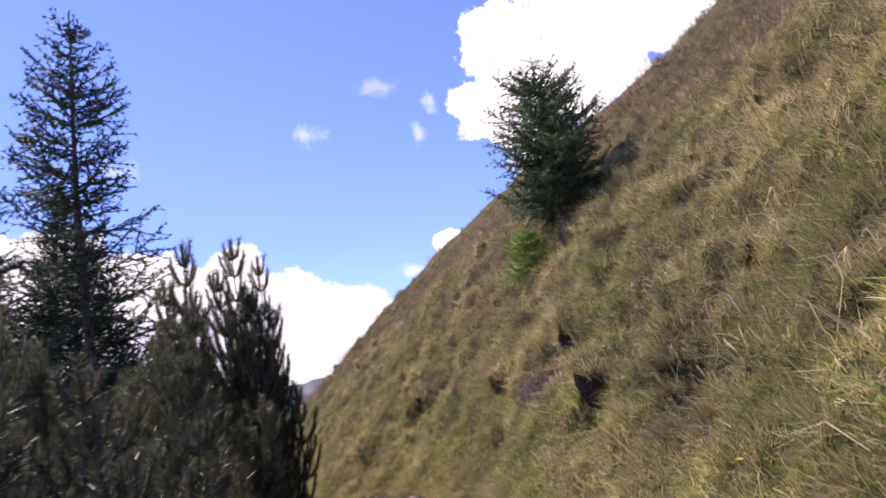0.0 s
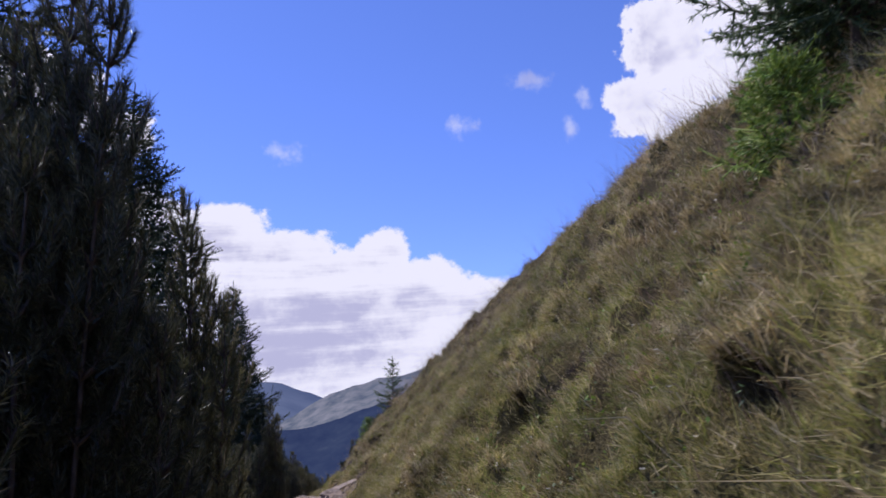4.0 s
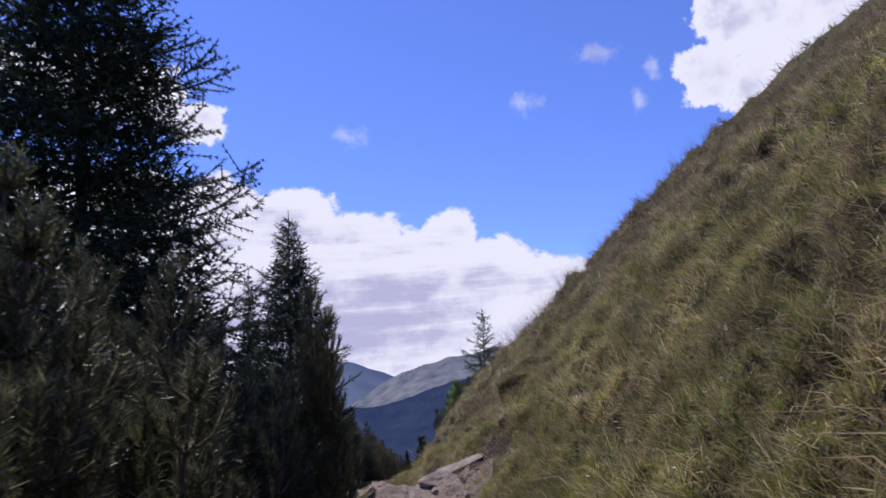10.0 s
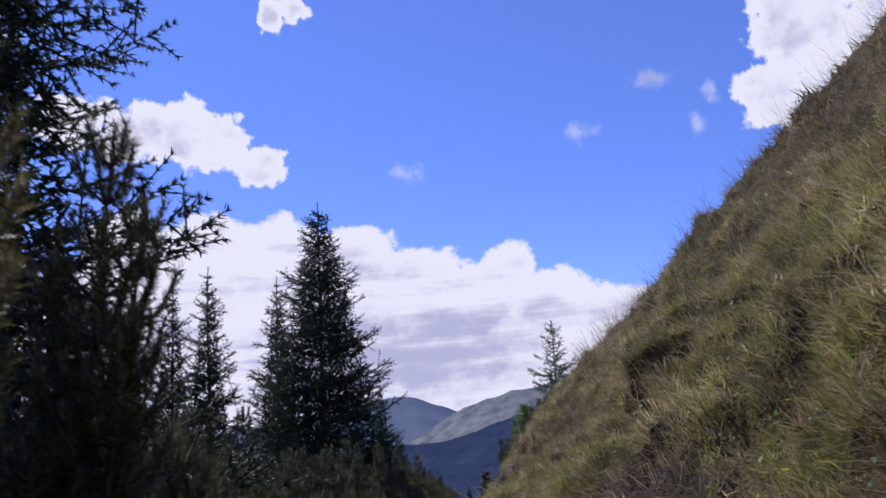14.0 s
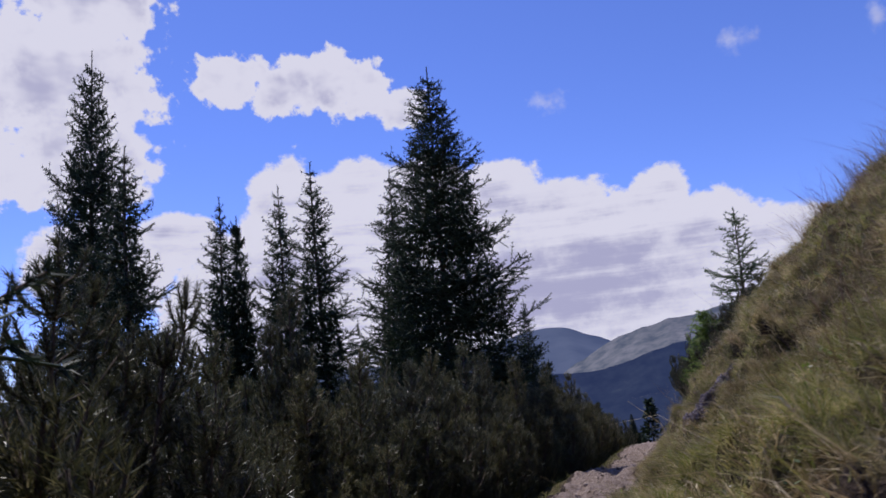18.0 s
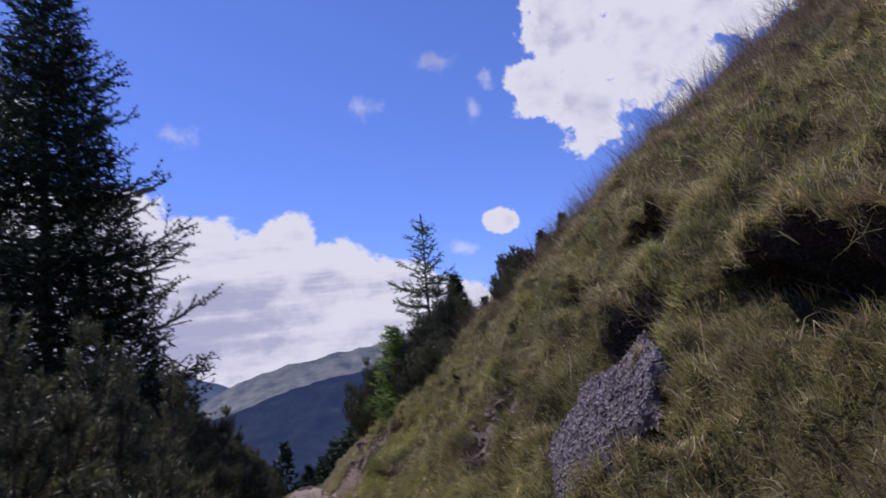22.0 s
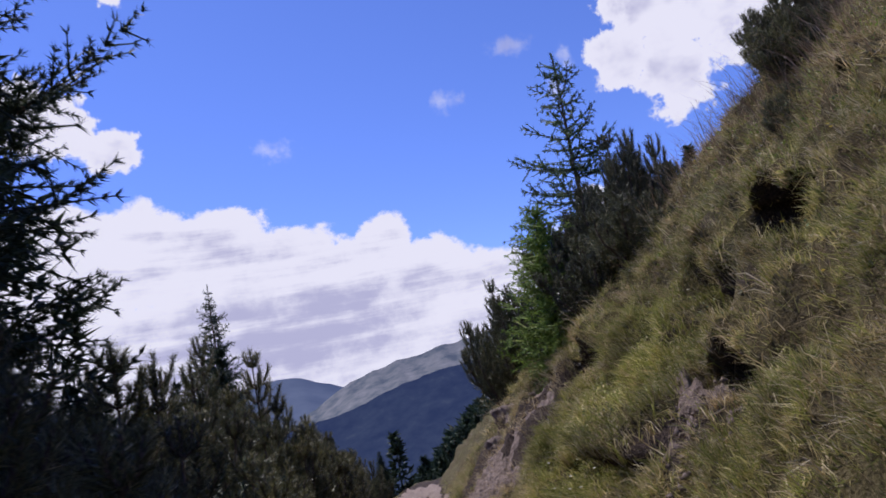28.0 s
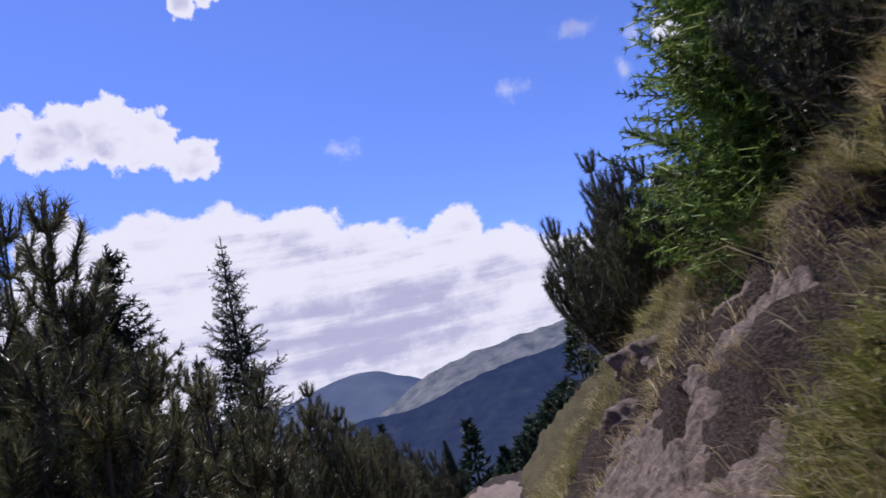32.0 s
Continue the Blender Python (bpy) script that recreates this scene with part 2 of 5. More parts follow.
M_GRASS = blade_material("green_grass_blades", [(0.0, (0.15, 0.185, 0.045)), (0.35, (0.27, 0.305, 0.08)), (0.7, (0.44, 0.42, 0.155)), (1.0, (0.63, 0.54, 0.29))])
M_LUSH = blade_material("lush_grass_blades", [(0.0, (0.16, 0.19, 0.045)), (0.45, (0.31, 0.33, 0.085)), (0.75, (0.46, 0.43, 0.16)), (1.0, (0.66, 0.57, 0.33))])
M_STRAW = blade_material("dry_grass_blades", [(0.0, (0.34, 0.26, 0.13)), (0.5, (0.48, 0.39, 0.23)), (1.0, (0.68, 0.60, 0.42))], 0.55, 0.25)
M_STALK = blade_material("seed_stalks", [(0.0, (0.22, 0.14, 0.10)), (0.6, (0.34, 0.24, 0.17)), (1.0, (0.52, 0.42, 0.30))], 0.6, 0.2)
M_HERB = blade_material("broad_leaves", [(0.0, (0.10, 0.19, 0.03)), (0.6, (0.18, 0.28, 0.05)), (1.0, (0.30, 0.36, 0.08))], 0.5, 0.35)
M_SPRUCE = blade_material("spruce_needles", [(0.0, (0.018, 0.032, 0.020)), (0.6, (0.036, 0.060, 0.034)), (1.0, (0.085, 0.12, 0.062))], 0.5, 0.15)
M_SPRUCE_YOUNG = blade_material("young_spruce_needles", [(0.0, (0.05, 0.085, 0.042)), (0.6, (0.10, 0.16, 0.078)), (1.0, (0.20, 0.27, 0.14))], 0.5, 0.22)
M_PINE = blade_material("dwarf_pine_needles", [(0.0, (0.045, 0.056, 0.029)), (0.55, (0.102, 0.118, 0.058)), (0.88, (0.215, 0.22, 0.12)), (1.0, (0.42, 0.40, 0.27))], 0.42, 0.28, spec=0.5, each=True)
M_BRIGHT = blade_material("bright_spruce_needles", [(0.0, (0.11, 0.20, 0.04)), (0.6, (0.22, 0.34, 0.07)), (1.0, (0.42, 0.50, 0.13))], 0.5, 0.3)
M_TURF = blade_material("short_turf", [(0.0, (0.155, 0.185, 0.045)), (0.45, (0.335, 0.36, 0.10)), (0.75, (0.55, 0.495, 0.225)), (1.0, (0.82, 0.71, 0.48))], 0.6, 0.3,
                        [(0.0, (0.11, 0.08, 0.045)), (0.4, (0.32, 0.24, 0.13)), (0.75, (0.56, 0.45, 0.27)), (1.0, (0.80, 0.70, 0.52))])
M_BROWN_TURF = blade_material("brown_turf", [(0.0, (0.13, 0.09, 0.06)), (0.5, (0.30, 0.22, 0.145)), (0.85, (0.42, 0.33, 0.21)), (1.0, (0.58, 0.47, 0.32))], 0.7, 0.25,
                              [(0.0, (0.13, 0.11, 0.04)), (0.6, (0.30, 0.25, 0.10)), (1.0, (0.48, 0.40, 0.20))])


def bark_material():
    mat, nt, bs = material("bark", 0.9, 0.2)
    n = noise_tex(nt, 18, 5)
    nt.links.new(ramp(nt, n, [(0.3, (0.045, 0.032, 0.025)), (0.7, (0.17, 0.13, 0.105))]), bs.inputs["Base Color"])
    bump(nt, bs, n, 0.6, 0.02)
    return mat


def ground_material():
    mat, nt, bs = material("turf_and_soil", 0.95, 0.15)
    big, mid, fine = noise_tex(nt, 0.35, 4), noise_tex(nt, 2.2, 5, 0.65), noise_tex(nt, 22, 5, 0.7)
    speck = noise_tex(nt, 48, 4, 0.7)
    turf = ramp(nt, speck, [(0.3, (0.045, 0.038, 0.02)), (0.5, (0.14, 0.125, 0.055)), (0.72, (0.30, 0.26, 0.14))])
    turf = mixc(nt, 0.8, turf, ramp(nt, mid, [(0.3, (0.45, 0.42, 0.38)), (0.7, (1.3, 1.25, 1.15))]), "MULTIPLY")
    turf = mixc(nt, ramp(nt, big, [(0.4, (0, 0, 0)), (0.65, (0.75, 0.75, 0.75))]), turf, (0.13, 0.095, 0.055))
    # brown earth, its tone lowered to carry the shade inside the hollows
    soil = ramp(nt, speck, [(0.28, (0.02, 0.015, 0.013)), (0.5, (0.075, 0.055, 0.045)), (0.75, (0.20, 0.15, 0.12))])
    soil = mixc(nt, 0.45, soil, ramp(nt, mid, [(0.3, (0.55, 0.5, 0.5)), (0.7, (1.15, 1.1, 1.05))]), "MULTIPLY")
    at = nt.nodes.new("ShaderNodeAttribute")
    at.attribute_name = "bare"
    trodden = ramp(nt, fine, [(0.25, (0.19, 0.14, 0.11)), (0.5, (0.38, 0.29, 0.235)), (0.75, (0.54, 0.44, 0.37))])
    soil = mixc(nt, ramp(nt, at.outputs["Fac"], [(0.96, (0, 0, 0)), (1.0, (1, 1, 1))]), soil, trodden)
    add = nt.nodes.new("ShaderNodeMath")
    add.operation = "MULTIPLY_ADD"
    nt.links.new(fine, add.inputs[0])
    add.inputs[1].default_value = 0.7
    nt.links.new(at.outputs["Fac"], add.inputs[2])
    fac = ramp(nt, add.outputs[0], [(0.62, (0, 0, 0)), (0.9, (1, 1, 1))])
    far = ramp(nt, noise_tex(nt, 0.02, 6, 0.6), [(0.35, (0.035, 0.05, 0.028)), (0.6, (0.075, 0.085, 0.04))])
    at2 = nt.nodes.new("ShaderNodeAttribute")
    at2.attribute_name = "wood"
    turf = mixc(nt, at2.outputs["Fac"], turf, far)
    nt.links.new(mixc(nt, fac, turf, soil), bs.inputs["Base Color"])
    both = nt.nodes.new("ShaderNodeMath")
    both.operation = "ADD"
    nt.links.new(fine, both.inputs[0])
    nt.links.new(speck, both.inputs[1])
    bump(nt, bs, both.outputs[0], 1.0, 0.045)
    return mat


def rock_material(name, dark, light, scale=9):
    mat, nt, bs = material(name, 0.9, 0.25)
    a, b = noise_tex(nt, scale, 6, 0.7), noise_tex(nt, scale * 0.2, 4)
    c = ramp(nt, a, [(0.28, dark), (0.72, light)])
    c = mixc(nt, 0.5, c, ramp(nt, b, [(0.3, (0.6, 0.58, 0.56)), (0.7, (1.2, 1.18, 1.16))]), "MULTIPLY")
    nt.links.new(c, bs.inputs["Base Color"])
    bump(nt, bs, a, 0.9, 0.05)
    return mat


def conglomerate_material():
    """Purple-grey rock full of pebbles."""
    mat, nt, bs = material("pebbly_conglomerate", 0.9, 0.25)
    tc = nt.nodes.new("ShaderNodeTexCoord")
    vo = nt.nodes.new("ShaderNodeTexVoronoi")
    vo.inputs["Scale"].default_value = 30
    warp = nt.nodes.new("ShaderNodeVectorMath")
    warp.operation = "MULTIPLY_ADD"
    n3 = nt.nodes.new("ShaderNodeTexNoise")
    n3.inputs["Scale"].default_value, n3.inputs["Detail"].default_value = 14, 4
    nt.links.new(tc.outputs["Object"], n3.inputs["Vector"])
    nt.links.new(n3.outputs["Color"], warp.inputs[0])
    warp.inputs[1].default_value = (0.08, 0.08, 0.08)
    nt.links.new(tc.outputs["Object"], warp.inputs[2])
    nt.links.new(warp.outputs[0], vo.inputs["Vector"])
    pebble = ramp(nt, vo.outputs["Distance"], [(0.15, (1.25, 1.2, 1.22)), (0.55, (0.35, 0.32, 0.34))])
    big, fine = noise_tex(nt, 5, 5, 0.65), noise_tex(nt, 60, 4, 0.7)
    c = ramp(nt, big, [(0.3, (0.14, 0.12, 0.13)), (0.7, (0.36, 0.315, 0.335))])
    c = mixc(nt, 0.85, c, pebble, "MULTIPLY")
    c = mixc(nt, 0.5, c, ramp(nt, fine, [(0.3, (0.6, 0.58, 0.58)), (0.7, (1.3, 1.28, 1.3))]), "MULTIPLY")
    nt.links.new(c, bs.inputs["Base Color"])
    inv = nt.nodes.new("ShaderNodeMath")
    inv.operation = "SUBTRACT"
    inv.inputs[0].default_value = 1.0
    nt.links.new(vo.outputs["Distance"], inv.inputs[1])
    bump(nt, bs, inv.outputs[0], 1.0, 0.03)
    return mat


def hill_material(name, stops, scale, haze_glow, strength):
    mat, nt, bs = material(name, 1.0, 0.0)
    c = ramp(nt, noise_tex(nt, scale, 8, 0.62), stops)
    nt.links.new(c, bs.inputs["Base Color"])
    # blue air haze in front of the hill, put in as emission
    bs.inputs["Emission Color"].default_value = (*haze_glow, 1)
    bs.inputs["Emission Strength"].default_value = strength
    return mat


M_BARK = bark_material()
M_GROUND = ground_material()
M_SLATE = conglomerate_material()
M_STONE = rock_material("pale_trail_stone", (0.16, 0.115, 0.095), (0.50, 0.405, 0.34), 9)
M_SOIL = rock_material("loose_brown_earth", (0.06, 0.043, 0.036), (0.38, 0.29, 0.24), 17)
# ---------------------------------------------------------------- the lie of the land
# the trail: distance along, sideways, height of the tread
TRAIL = [(-12, 0.0, -0.3), (-3, 0.0, -0.75), (0, 0.0, -0.8), (3, 1.0, -0.84), (7, 1.45, -1.04), (10, 1.2, -1.25), (13, 0.75, -1.48), (16, 0.82, -1.62), (19, 0.62, -1.75),
         (22, 0.35, -1.88), (23.3, 0.1, -2.1), (24.5, -0.33, -2.42), (27, -1.3, -2.68), (30, -1.15, -2.93), (33, -0.9, -3.25), (36, -1.05, -3.44), (39, -0.75, -3.86), (42, -0.8, -4.03), (48, -0.95, -4.55), (56, -0.8, -5.35),
         (68, 0.0, -6.6), (100, 7, -11.2), (200, 80, -32), (500, 330, -90), (4000, 2600, -170)]
TY, TX, TZ = (np.array(c, dtype=float) for c in zip(*TRAIL))
PROFILE = [(-3500, -190), (-900, -175), (-400, -140), (-120, -55), (-30, -14.5), (-8, -3.9), (-3, -1.35), (-1.2, -0.35), (-0.6, 0.0), (0.5, 0.0), (0.75, 0.2), (1.0, 0.42), (1.4, 0.80), (2.3, 1.74),
           (3.4, 2.86), (4.6, 4.0), (8, 6.55), (12.5, 9.65), (30, 21.1), (60, 38.6), (150, 75), (900, 130), (3500, 150)]
PU, PH = (np.array(c, dtype=float) for c in zip(*PROFILE))
# washed-out hollows dug into the turf: x, y, radius along, radius across, depth
HOLLOWS = [(2.35, 4.27, 0.24, 0.17, 0.34), (2.63, 3.84, 0.20, 0.14, 0.22), (2.41, 3.35, 0.14, 0.1, 0.16), (2.99, 4.1, 0.16, 0.12, 0.2), (4.43, 5.34, 0.2, 0.12, 0.18), (2.9, 3.12, 0.16, 0.12, 0.18), (2.89, 7.46, 0.16, 0.1, 0.16),
           (2.69, 10.65, 0.22, 0.26, 0.32), (2.05, 12.5, 0.16, 0.14, 0.22), (3.16, 11.6, 0.2, 0.1, 0.18), (1.7, 23.2, 0.28, 0.26, 0.62), (1.69, 22.7, 0.13, 0.12, 0.2), (1.47, 22.2, 0.14, 0.1, 0.18), (4.23, 20.1, 0.3, 0.12, 0.22),
           (4.19, 23.2, 0.35, 0.12, 0.22), (1.85, 19.0, 0.14, 0.1, 0.16)]
HOLLOWS += [(1.75, 24.5, 0.30, 0.22, 0.4), (2.99, 5.98, 0.22, 0.14, 0.22), (0.42, 40.6, 0.4, 0.1, 0.2), (0.85, 39.75, 0.4, 0.14, 0.24), (1.6, 40.3, 0.3, 0.22, 0.35), (1.5, 41.2, 0.3, 0.2, 0.3), (1.24, 40.9, 0.3, 0.22, 0.3), (1.75, 33.6, 0.35, 0.14, 0.2),
           (1.3, 31.25, 0.65, 0.22, 0.45), (1.05, 32.9, 0.4, 0.1, 0.18), (0.35, 40.9, 0.5, 0.18, 0.42), (2.06, 26.3, 0.25, 0.2, 0.3), (1.2, 32.7, 0.3, 0.12, 0.16), (0.8, 34.9, 0.38, 0.2, 0.38), (0.7, 36.4, 0.2, 0.14, 0.32), (1.5, 36.6, 0.34, 0.2, 0.25), (1.3, 38.0, 0.3, 0.2, 0.25), (1.0, 43.6, 0.5, 0.25, 0.25), (2.1, 38.6, 0.35, 0.2, 0.3), (1.35, 34.4, 0.3, 0.18, 0.25)]
_r = random.Random(8)
for _k in range(115):
    _y = _r.uniform(1, 48)
    HOLLOWS.append((float(np.interp(_y, *zip(*[(t[0], t[1]) for t in TRAIL]))) + 1.05 + 5.0 * _r.random() ** 1.2, _y, _r.uniform(0.08, 0.26), _r.uniform(0.06, 0.12), _r.uniform(0.05, 0.13)))
# humps and dips of the slope: distance above the trail, along, radius across, radius along, height
HUMPS = [(3.4, 26.5, 2.0, 2.2, -0.65), (14.5, 26.5, 7.0, 2.2, 0.9), (8.2, 39.0, 4.2, 4.5, 0.2), (8.2, 56.5, 4.2, 4.5, -0.28), (6.2, 31.5, 3.3, 2.2, -0.23), (8.2, 64.0, 4.2, 4.5, -0.4), (8.2, 56.0, 4.2, 2.2, -0.3),
         (3.4, 34.0, 2.0, 2.2, 0.33), (8.2, 14.0, 4.2, 2.2, -0.47), (2.4, 29.0, 1.6, 2.2, -0.66), (1.3, 30.3, 0.7, 0.9, -0.32), (14.5, 11.5, 7.0, 2.2, 0.57), (11.0, 64.0, 5.4, 4.5, -0.3)]
# bare earth: x, y, radius across, radius along
BARE = [(0.58, 32.4, 0.42, 0.75), (2.8, 6.2, 0.2, 0.35), (0.43, 34.6, 0.34, 0.5), (0.45, 44.7, 0.85, 1.3), (0.3, 46.8, 0.75, 1.3), (0.6, 40.0, 0.22, 0.45), (0.35, 28.2, 0.3, 0.6), (0.6, 25.2, 0.25, 0.5), (1.25, 22.0, 0.4, 1.2)]


def trail_x(y):
    return np.interp(y, TY, TX)


def trail_z(y):
    return np.interp(y, TY, TZ)


def cell_domes(x, y, seed):
    """Rounded lumps on a scattered grid, 1 at a lump's top and 0 in the creases."""
    i0, j0 = np.floor(x), np.floor(y)
    best = np.full(np.shape(x), 9.0)
    for di in (-1, 0, 1):
        for dj in (-1, 0, 1):
            i, j = i0 + di, j0 + dj
            px, py = i + hash2(i, j, seed), j + hash2(i, j, seed + 1)
            best = np.minimum(best, ((x - px) ** 2 + (y - py) ** 2) * (0.75 + 0.8 * hash2(i, j, seed + 2)))
    return np.clip(1 - best / 0.5, 0, 1)


def tussock(x, y):
    """Turf mounds with creases between them, 0 to about 1."""
    wx, wy = x + 0.10 * vnoise(x * 2.3, y * 2.3, 91), y + 0.14 * vnoise(x * 2.1, y * 2.1, 93)
    return 0.62 * cell_domes(wx * 2.3 + 0.25 * wy, wy * 1.5, 9) + 0.38 * cell_domes(wx * 5.2, wy * 3.8 + 0.4 * wx, 15)


def ledges(x, y):
    """Little terraces trodden and slumped into the turf: their height, and how far a place lies on a worn riser, 0 to 1."""
    u = x - trail_x(y)
    p = 1.35 * u + 0.9 * fbm(x * 0.7, y * 0.42, 151, 3) + 0.5 * vnoise(x * 1.9, y * 1.3, 155)
    f = p - np.floor(p)
    where = smooth(-0.15, 0.45, fbm(x * 0.55, y * 0.75, 161, 3) + 0.25 * vnoise(x * 2.7, y * 2.7, 163)) * smooth(0.9, 1.5, u) * smooth(14, 7, u)
    return 0.20 * where * (smooth(0.0, 0.22, f) - f), where * smooth(0.0, 0.05, f) * smooth(0.24, 0.17, f)


def hollows(x, y, up, wide_y, wide_x, gain):
    """Sum of the hollows' bowls, each moved up the slope and widened."""
    x, y = np.broadcast_arrays(np.asarray(x, dtype=float), np.asarray(y, dtype=float))
    shape, x, y = x.shape, x.ravel(), y.ravel()
    x, y = x + 0.07 * fbm(x * 5.0, y * 5.0, 181, 3), y + 0.10 * fbm(x * 4.0, y * 4.0, 185, 3)
    out = np.zeros(len(x))
    for hx, hy, ra, rc, dep in HOLLOWS:
        idx = np.nonzero((np.abs(y - hy) < 2.2 * ra * wide_y) & (np.abs(x - hx - up * rc) < 2.2 * rc * wide_x))[0]
        if len(idx):
            e = ((y[idx] - hy) / (ra * wide_y)) ** 2 + ((x[idx] - hx - up * rc) / (rc * wide_x)) ** 2
            out[idx] += gain * dep * np.exp(-0.8 * e ** 1.6)
    return out.reshape(shape)


def ground_z(x, y):
    x, y = np.asarray(x, dtype=float), np.asarray(y, dtype=float)
    u = x - trail_x(y)
    z = trail_z(y) + np.interp(u, PU, PH)
    near = np.exp(-np.abs(u) / 60)
    off = smooth(0.35, 1.6, np.abs(u))
    z = z + off * near * (0.12 * fbm(x * 0.55, y * 0.55, 3, 3) + 0.30 * tussock(x, y) - 0.17) + 0.035 * fbm(x * 3.1, y * 3.1, 21, 3) * near
    z = z + ledges(x, y)[0]
    z = z + smooth(4, 40, np.abs(u)) * 1.2 * fbm(x * 0.06, y * 0.06, 31, 3)
    z = z + smooth(120, 900, np.hypot(u, y)) * 14 * fbm(x * 0.004, y * 0.004, 41, 4)
    z = z + (0.5 * np.exp(-((y - 14.5) / 3.2) ** 2) - 0.22 * np.exp(-((y - 26) / 4) ** 2)) * smooth(1.3, 4.0, u) * smooth(30, 8, u)
    z = z - 1.1 * smooth(43.3, 47.5, y) * smooth(1.6, 4.5, u) * smooth(40, 12, u)
    z = z + 0.07 * np.minimum(bare_ground(x, y), 1) * fbm(x * 5.5, y * 5.5, 55, 3) * near
    z = z - 0.17 * np.exp(-(((x - 0.6) / 0.5) ** 2 + ((y - 32.4) / 0.95) ** 2) ** 1.5)      # the bed of the rock slab
    for hu, hy, ru, ry, h in HUMPS:
        z = z + h * np.exp(-((u - hu) / ru) ** 2 - ((y - hy) / ry) ** 2) * smooth(0.5, 1.3, u)
    return z - 0.25 * hollows(x, y, 0.0, 1.0, 1.0, 1.0)


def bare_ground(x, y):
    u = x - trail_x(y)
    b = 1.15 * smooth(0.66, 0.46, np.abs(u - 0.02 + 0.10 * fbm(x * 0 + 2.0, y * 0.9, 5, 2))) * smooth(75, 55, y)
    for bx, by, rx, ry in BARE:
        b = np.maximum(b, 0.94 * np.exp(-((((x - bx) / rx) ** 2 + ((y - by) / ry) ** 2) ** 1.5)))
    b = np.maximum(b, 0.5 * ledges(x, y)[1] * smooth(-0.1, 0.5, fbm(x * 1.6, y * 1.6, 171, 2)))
    # hollows stay below the tread's value and so take the shade-darkened earth
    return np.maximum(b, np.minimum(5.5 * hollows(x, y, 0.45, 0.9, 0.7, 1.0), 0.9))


def lip_shift(x, y):
    """Sideways shift of the ground: hollows go level into the slope, turf lips overhang them, mounds bulge towards the trail."""
    x, y = np.asarray(x, dtype=float), np.asarray(y, dtype=float)
    u = x - trail_x(y)
    s = -0.10 * tussock(x, y) * smooth(0.6, 1.4, u) * smooth(12, 6, u)
    return s - 0.85 * hollows(x, y, 1.4, 1.15, 0.75, 1.0) + 1.35 * hollows(x, y, 0.0, 1.0, 1.0, 1.0)


def graded(lo, hi, fine_lo, fine_hi, step, growth):
    mid = list(np.arange(fine_lo, fine_hi + 1e-6, step))
    up, down, s = [], [], step
    v = fine_hi
    while v < hi:
        s *= growth
        v += s
        up.append(min(v, hi))
    v, s = fine_lo, step
    while v > lo:
        s *= growth
        v -= s
        down.append(max(v, lo))
    return np.array(down[::-1] + mid + up)


def build_ground():
    xs, ys = graded(-3800, 3800, -1.6, 5.0, 0.06, 1.09), graded(-60, 4200, -0.5, 48.0, 0.085, 1.09)
    gx, gy = np.meshgrid(xs, ys)
    z = ground_z(gx, gy)
    nx, ny = len(xs), len(ys)
    verts = np.stack([(gx + lip_shift(gx, gy)).ravel(), gy.ravel(), z.ravel()], 1)
    i = (np.arange(ny - 1)[:, None] * nx + np.arange(nx - 1)[None, :]).ravel()
    tris = np.concatenate([np.stack([i, i + 1, i + nx + 1], 1), np.stack([i, i + nx + 1, i + nx], 1)])
    me = mesh_arrays("ground", verts, tris, M_GROUND)
    me.polygons.foreach_set("use_smooth", np.ones(len(tris), dtype=bool))
    u = gx - trail_x(gy)
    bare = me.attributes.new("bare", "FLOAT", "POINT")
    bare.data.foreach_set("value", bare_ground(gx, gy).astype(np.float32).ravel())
    wood = me.attributes.new("wood", "FLOAT", "POINT")
    w = np.maximum(smooth(-5, -14, u), smooth(70, 150, gy))
    wood.data.foreach_set("value", w.astype(np.float32).ravel())
    ob = new("ground", me)
    return tagged(ob, "steep grassy mountainside with a trodden earth trail cut across it", "ground", kind="structure")


build_ground()


def build_ridge(name, label, dist, crest, mat, seed, rough):
    """A distant ridge: crest as azimuth and elevation in degrees, sloping towards the valley."""
    azs = np.linspace(crest[0][0], crest[-1][0], 160)
    ca, ce = zip(*sorted(crest))
    els = np.interp(azs, ca, ce)
    els = els + rough * fbm(azs * 0.9, azs * 0 + seed, seed, 5)
    rows = 14
    verts = []
    for k in range(rows):
        s = k / (rows - 1)
        d = dist * (1 - 0.42 * s)
        top = dist * np.tan(np.radians(els))
        zz = top + (-230 - top) * s ** 0.85 + dist * 0.004 * fbm(azs * 0.5 + 3, azs * 0 + 5 * s, seed + 4, 4) * math.sin(math.pi * s)
        a = np.radians(azs)
        verts.append(np.stack([-np.sin(a) * d, np.cos(a) * d, zz], 1))
    n = len(azs)
    i = (np.arange(rows - 1)[:, None] * n + np.arange(n - 1)[None, :]).ravel()
    tris = np.concatenate([np.stack([i, i + n, i + n + 1], 1), np.stack([i, i + n + 1, i + 1], 1)])
    me = mesh_arrays(name, np.concatenate(verts), tris, mat)
    me.polygons.foreach_set("use_smooth", np.ones(len(tris), dtype=bool))
    return tagged(new(name, me), label, "mountain", kind="structure")


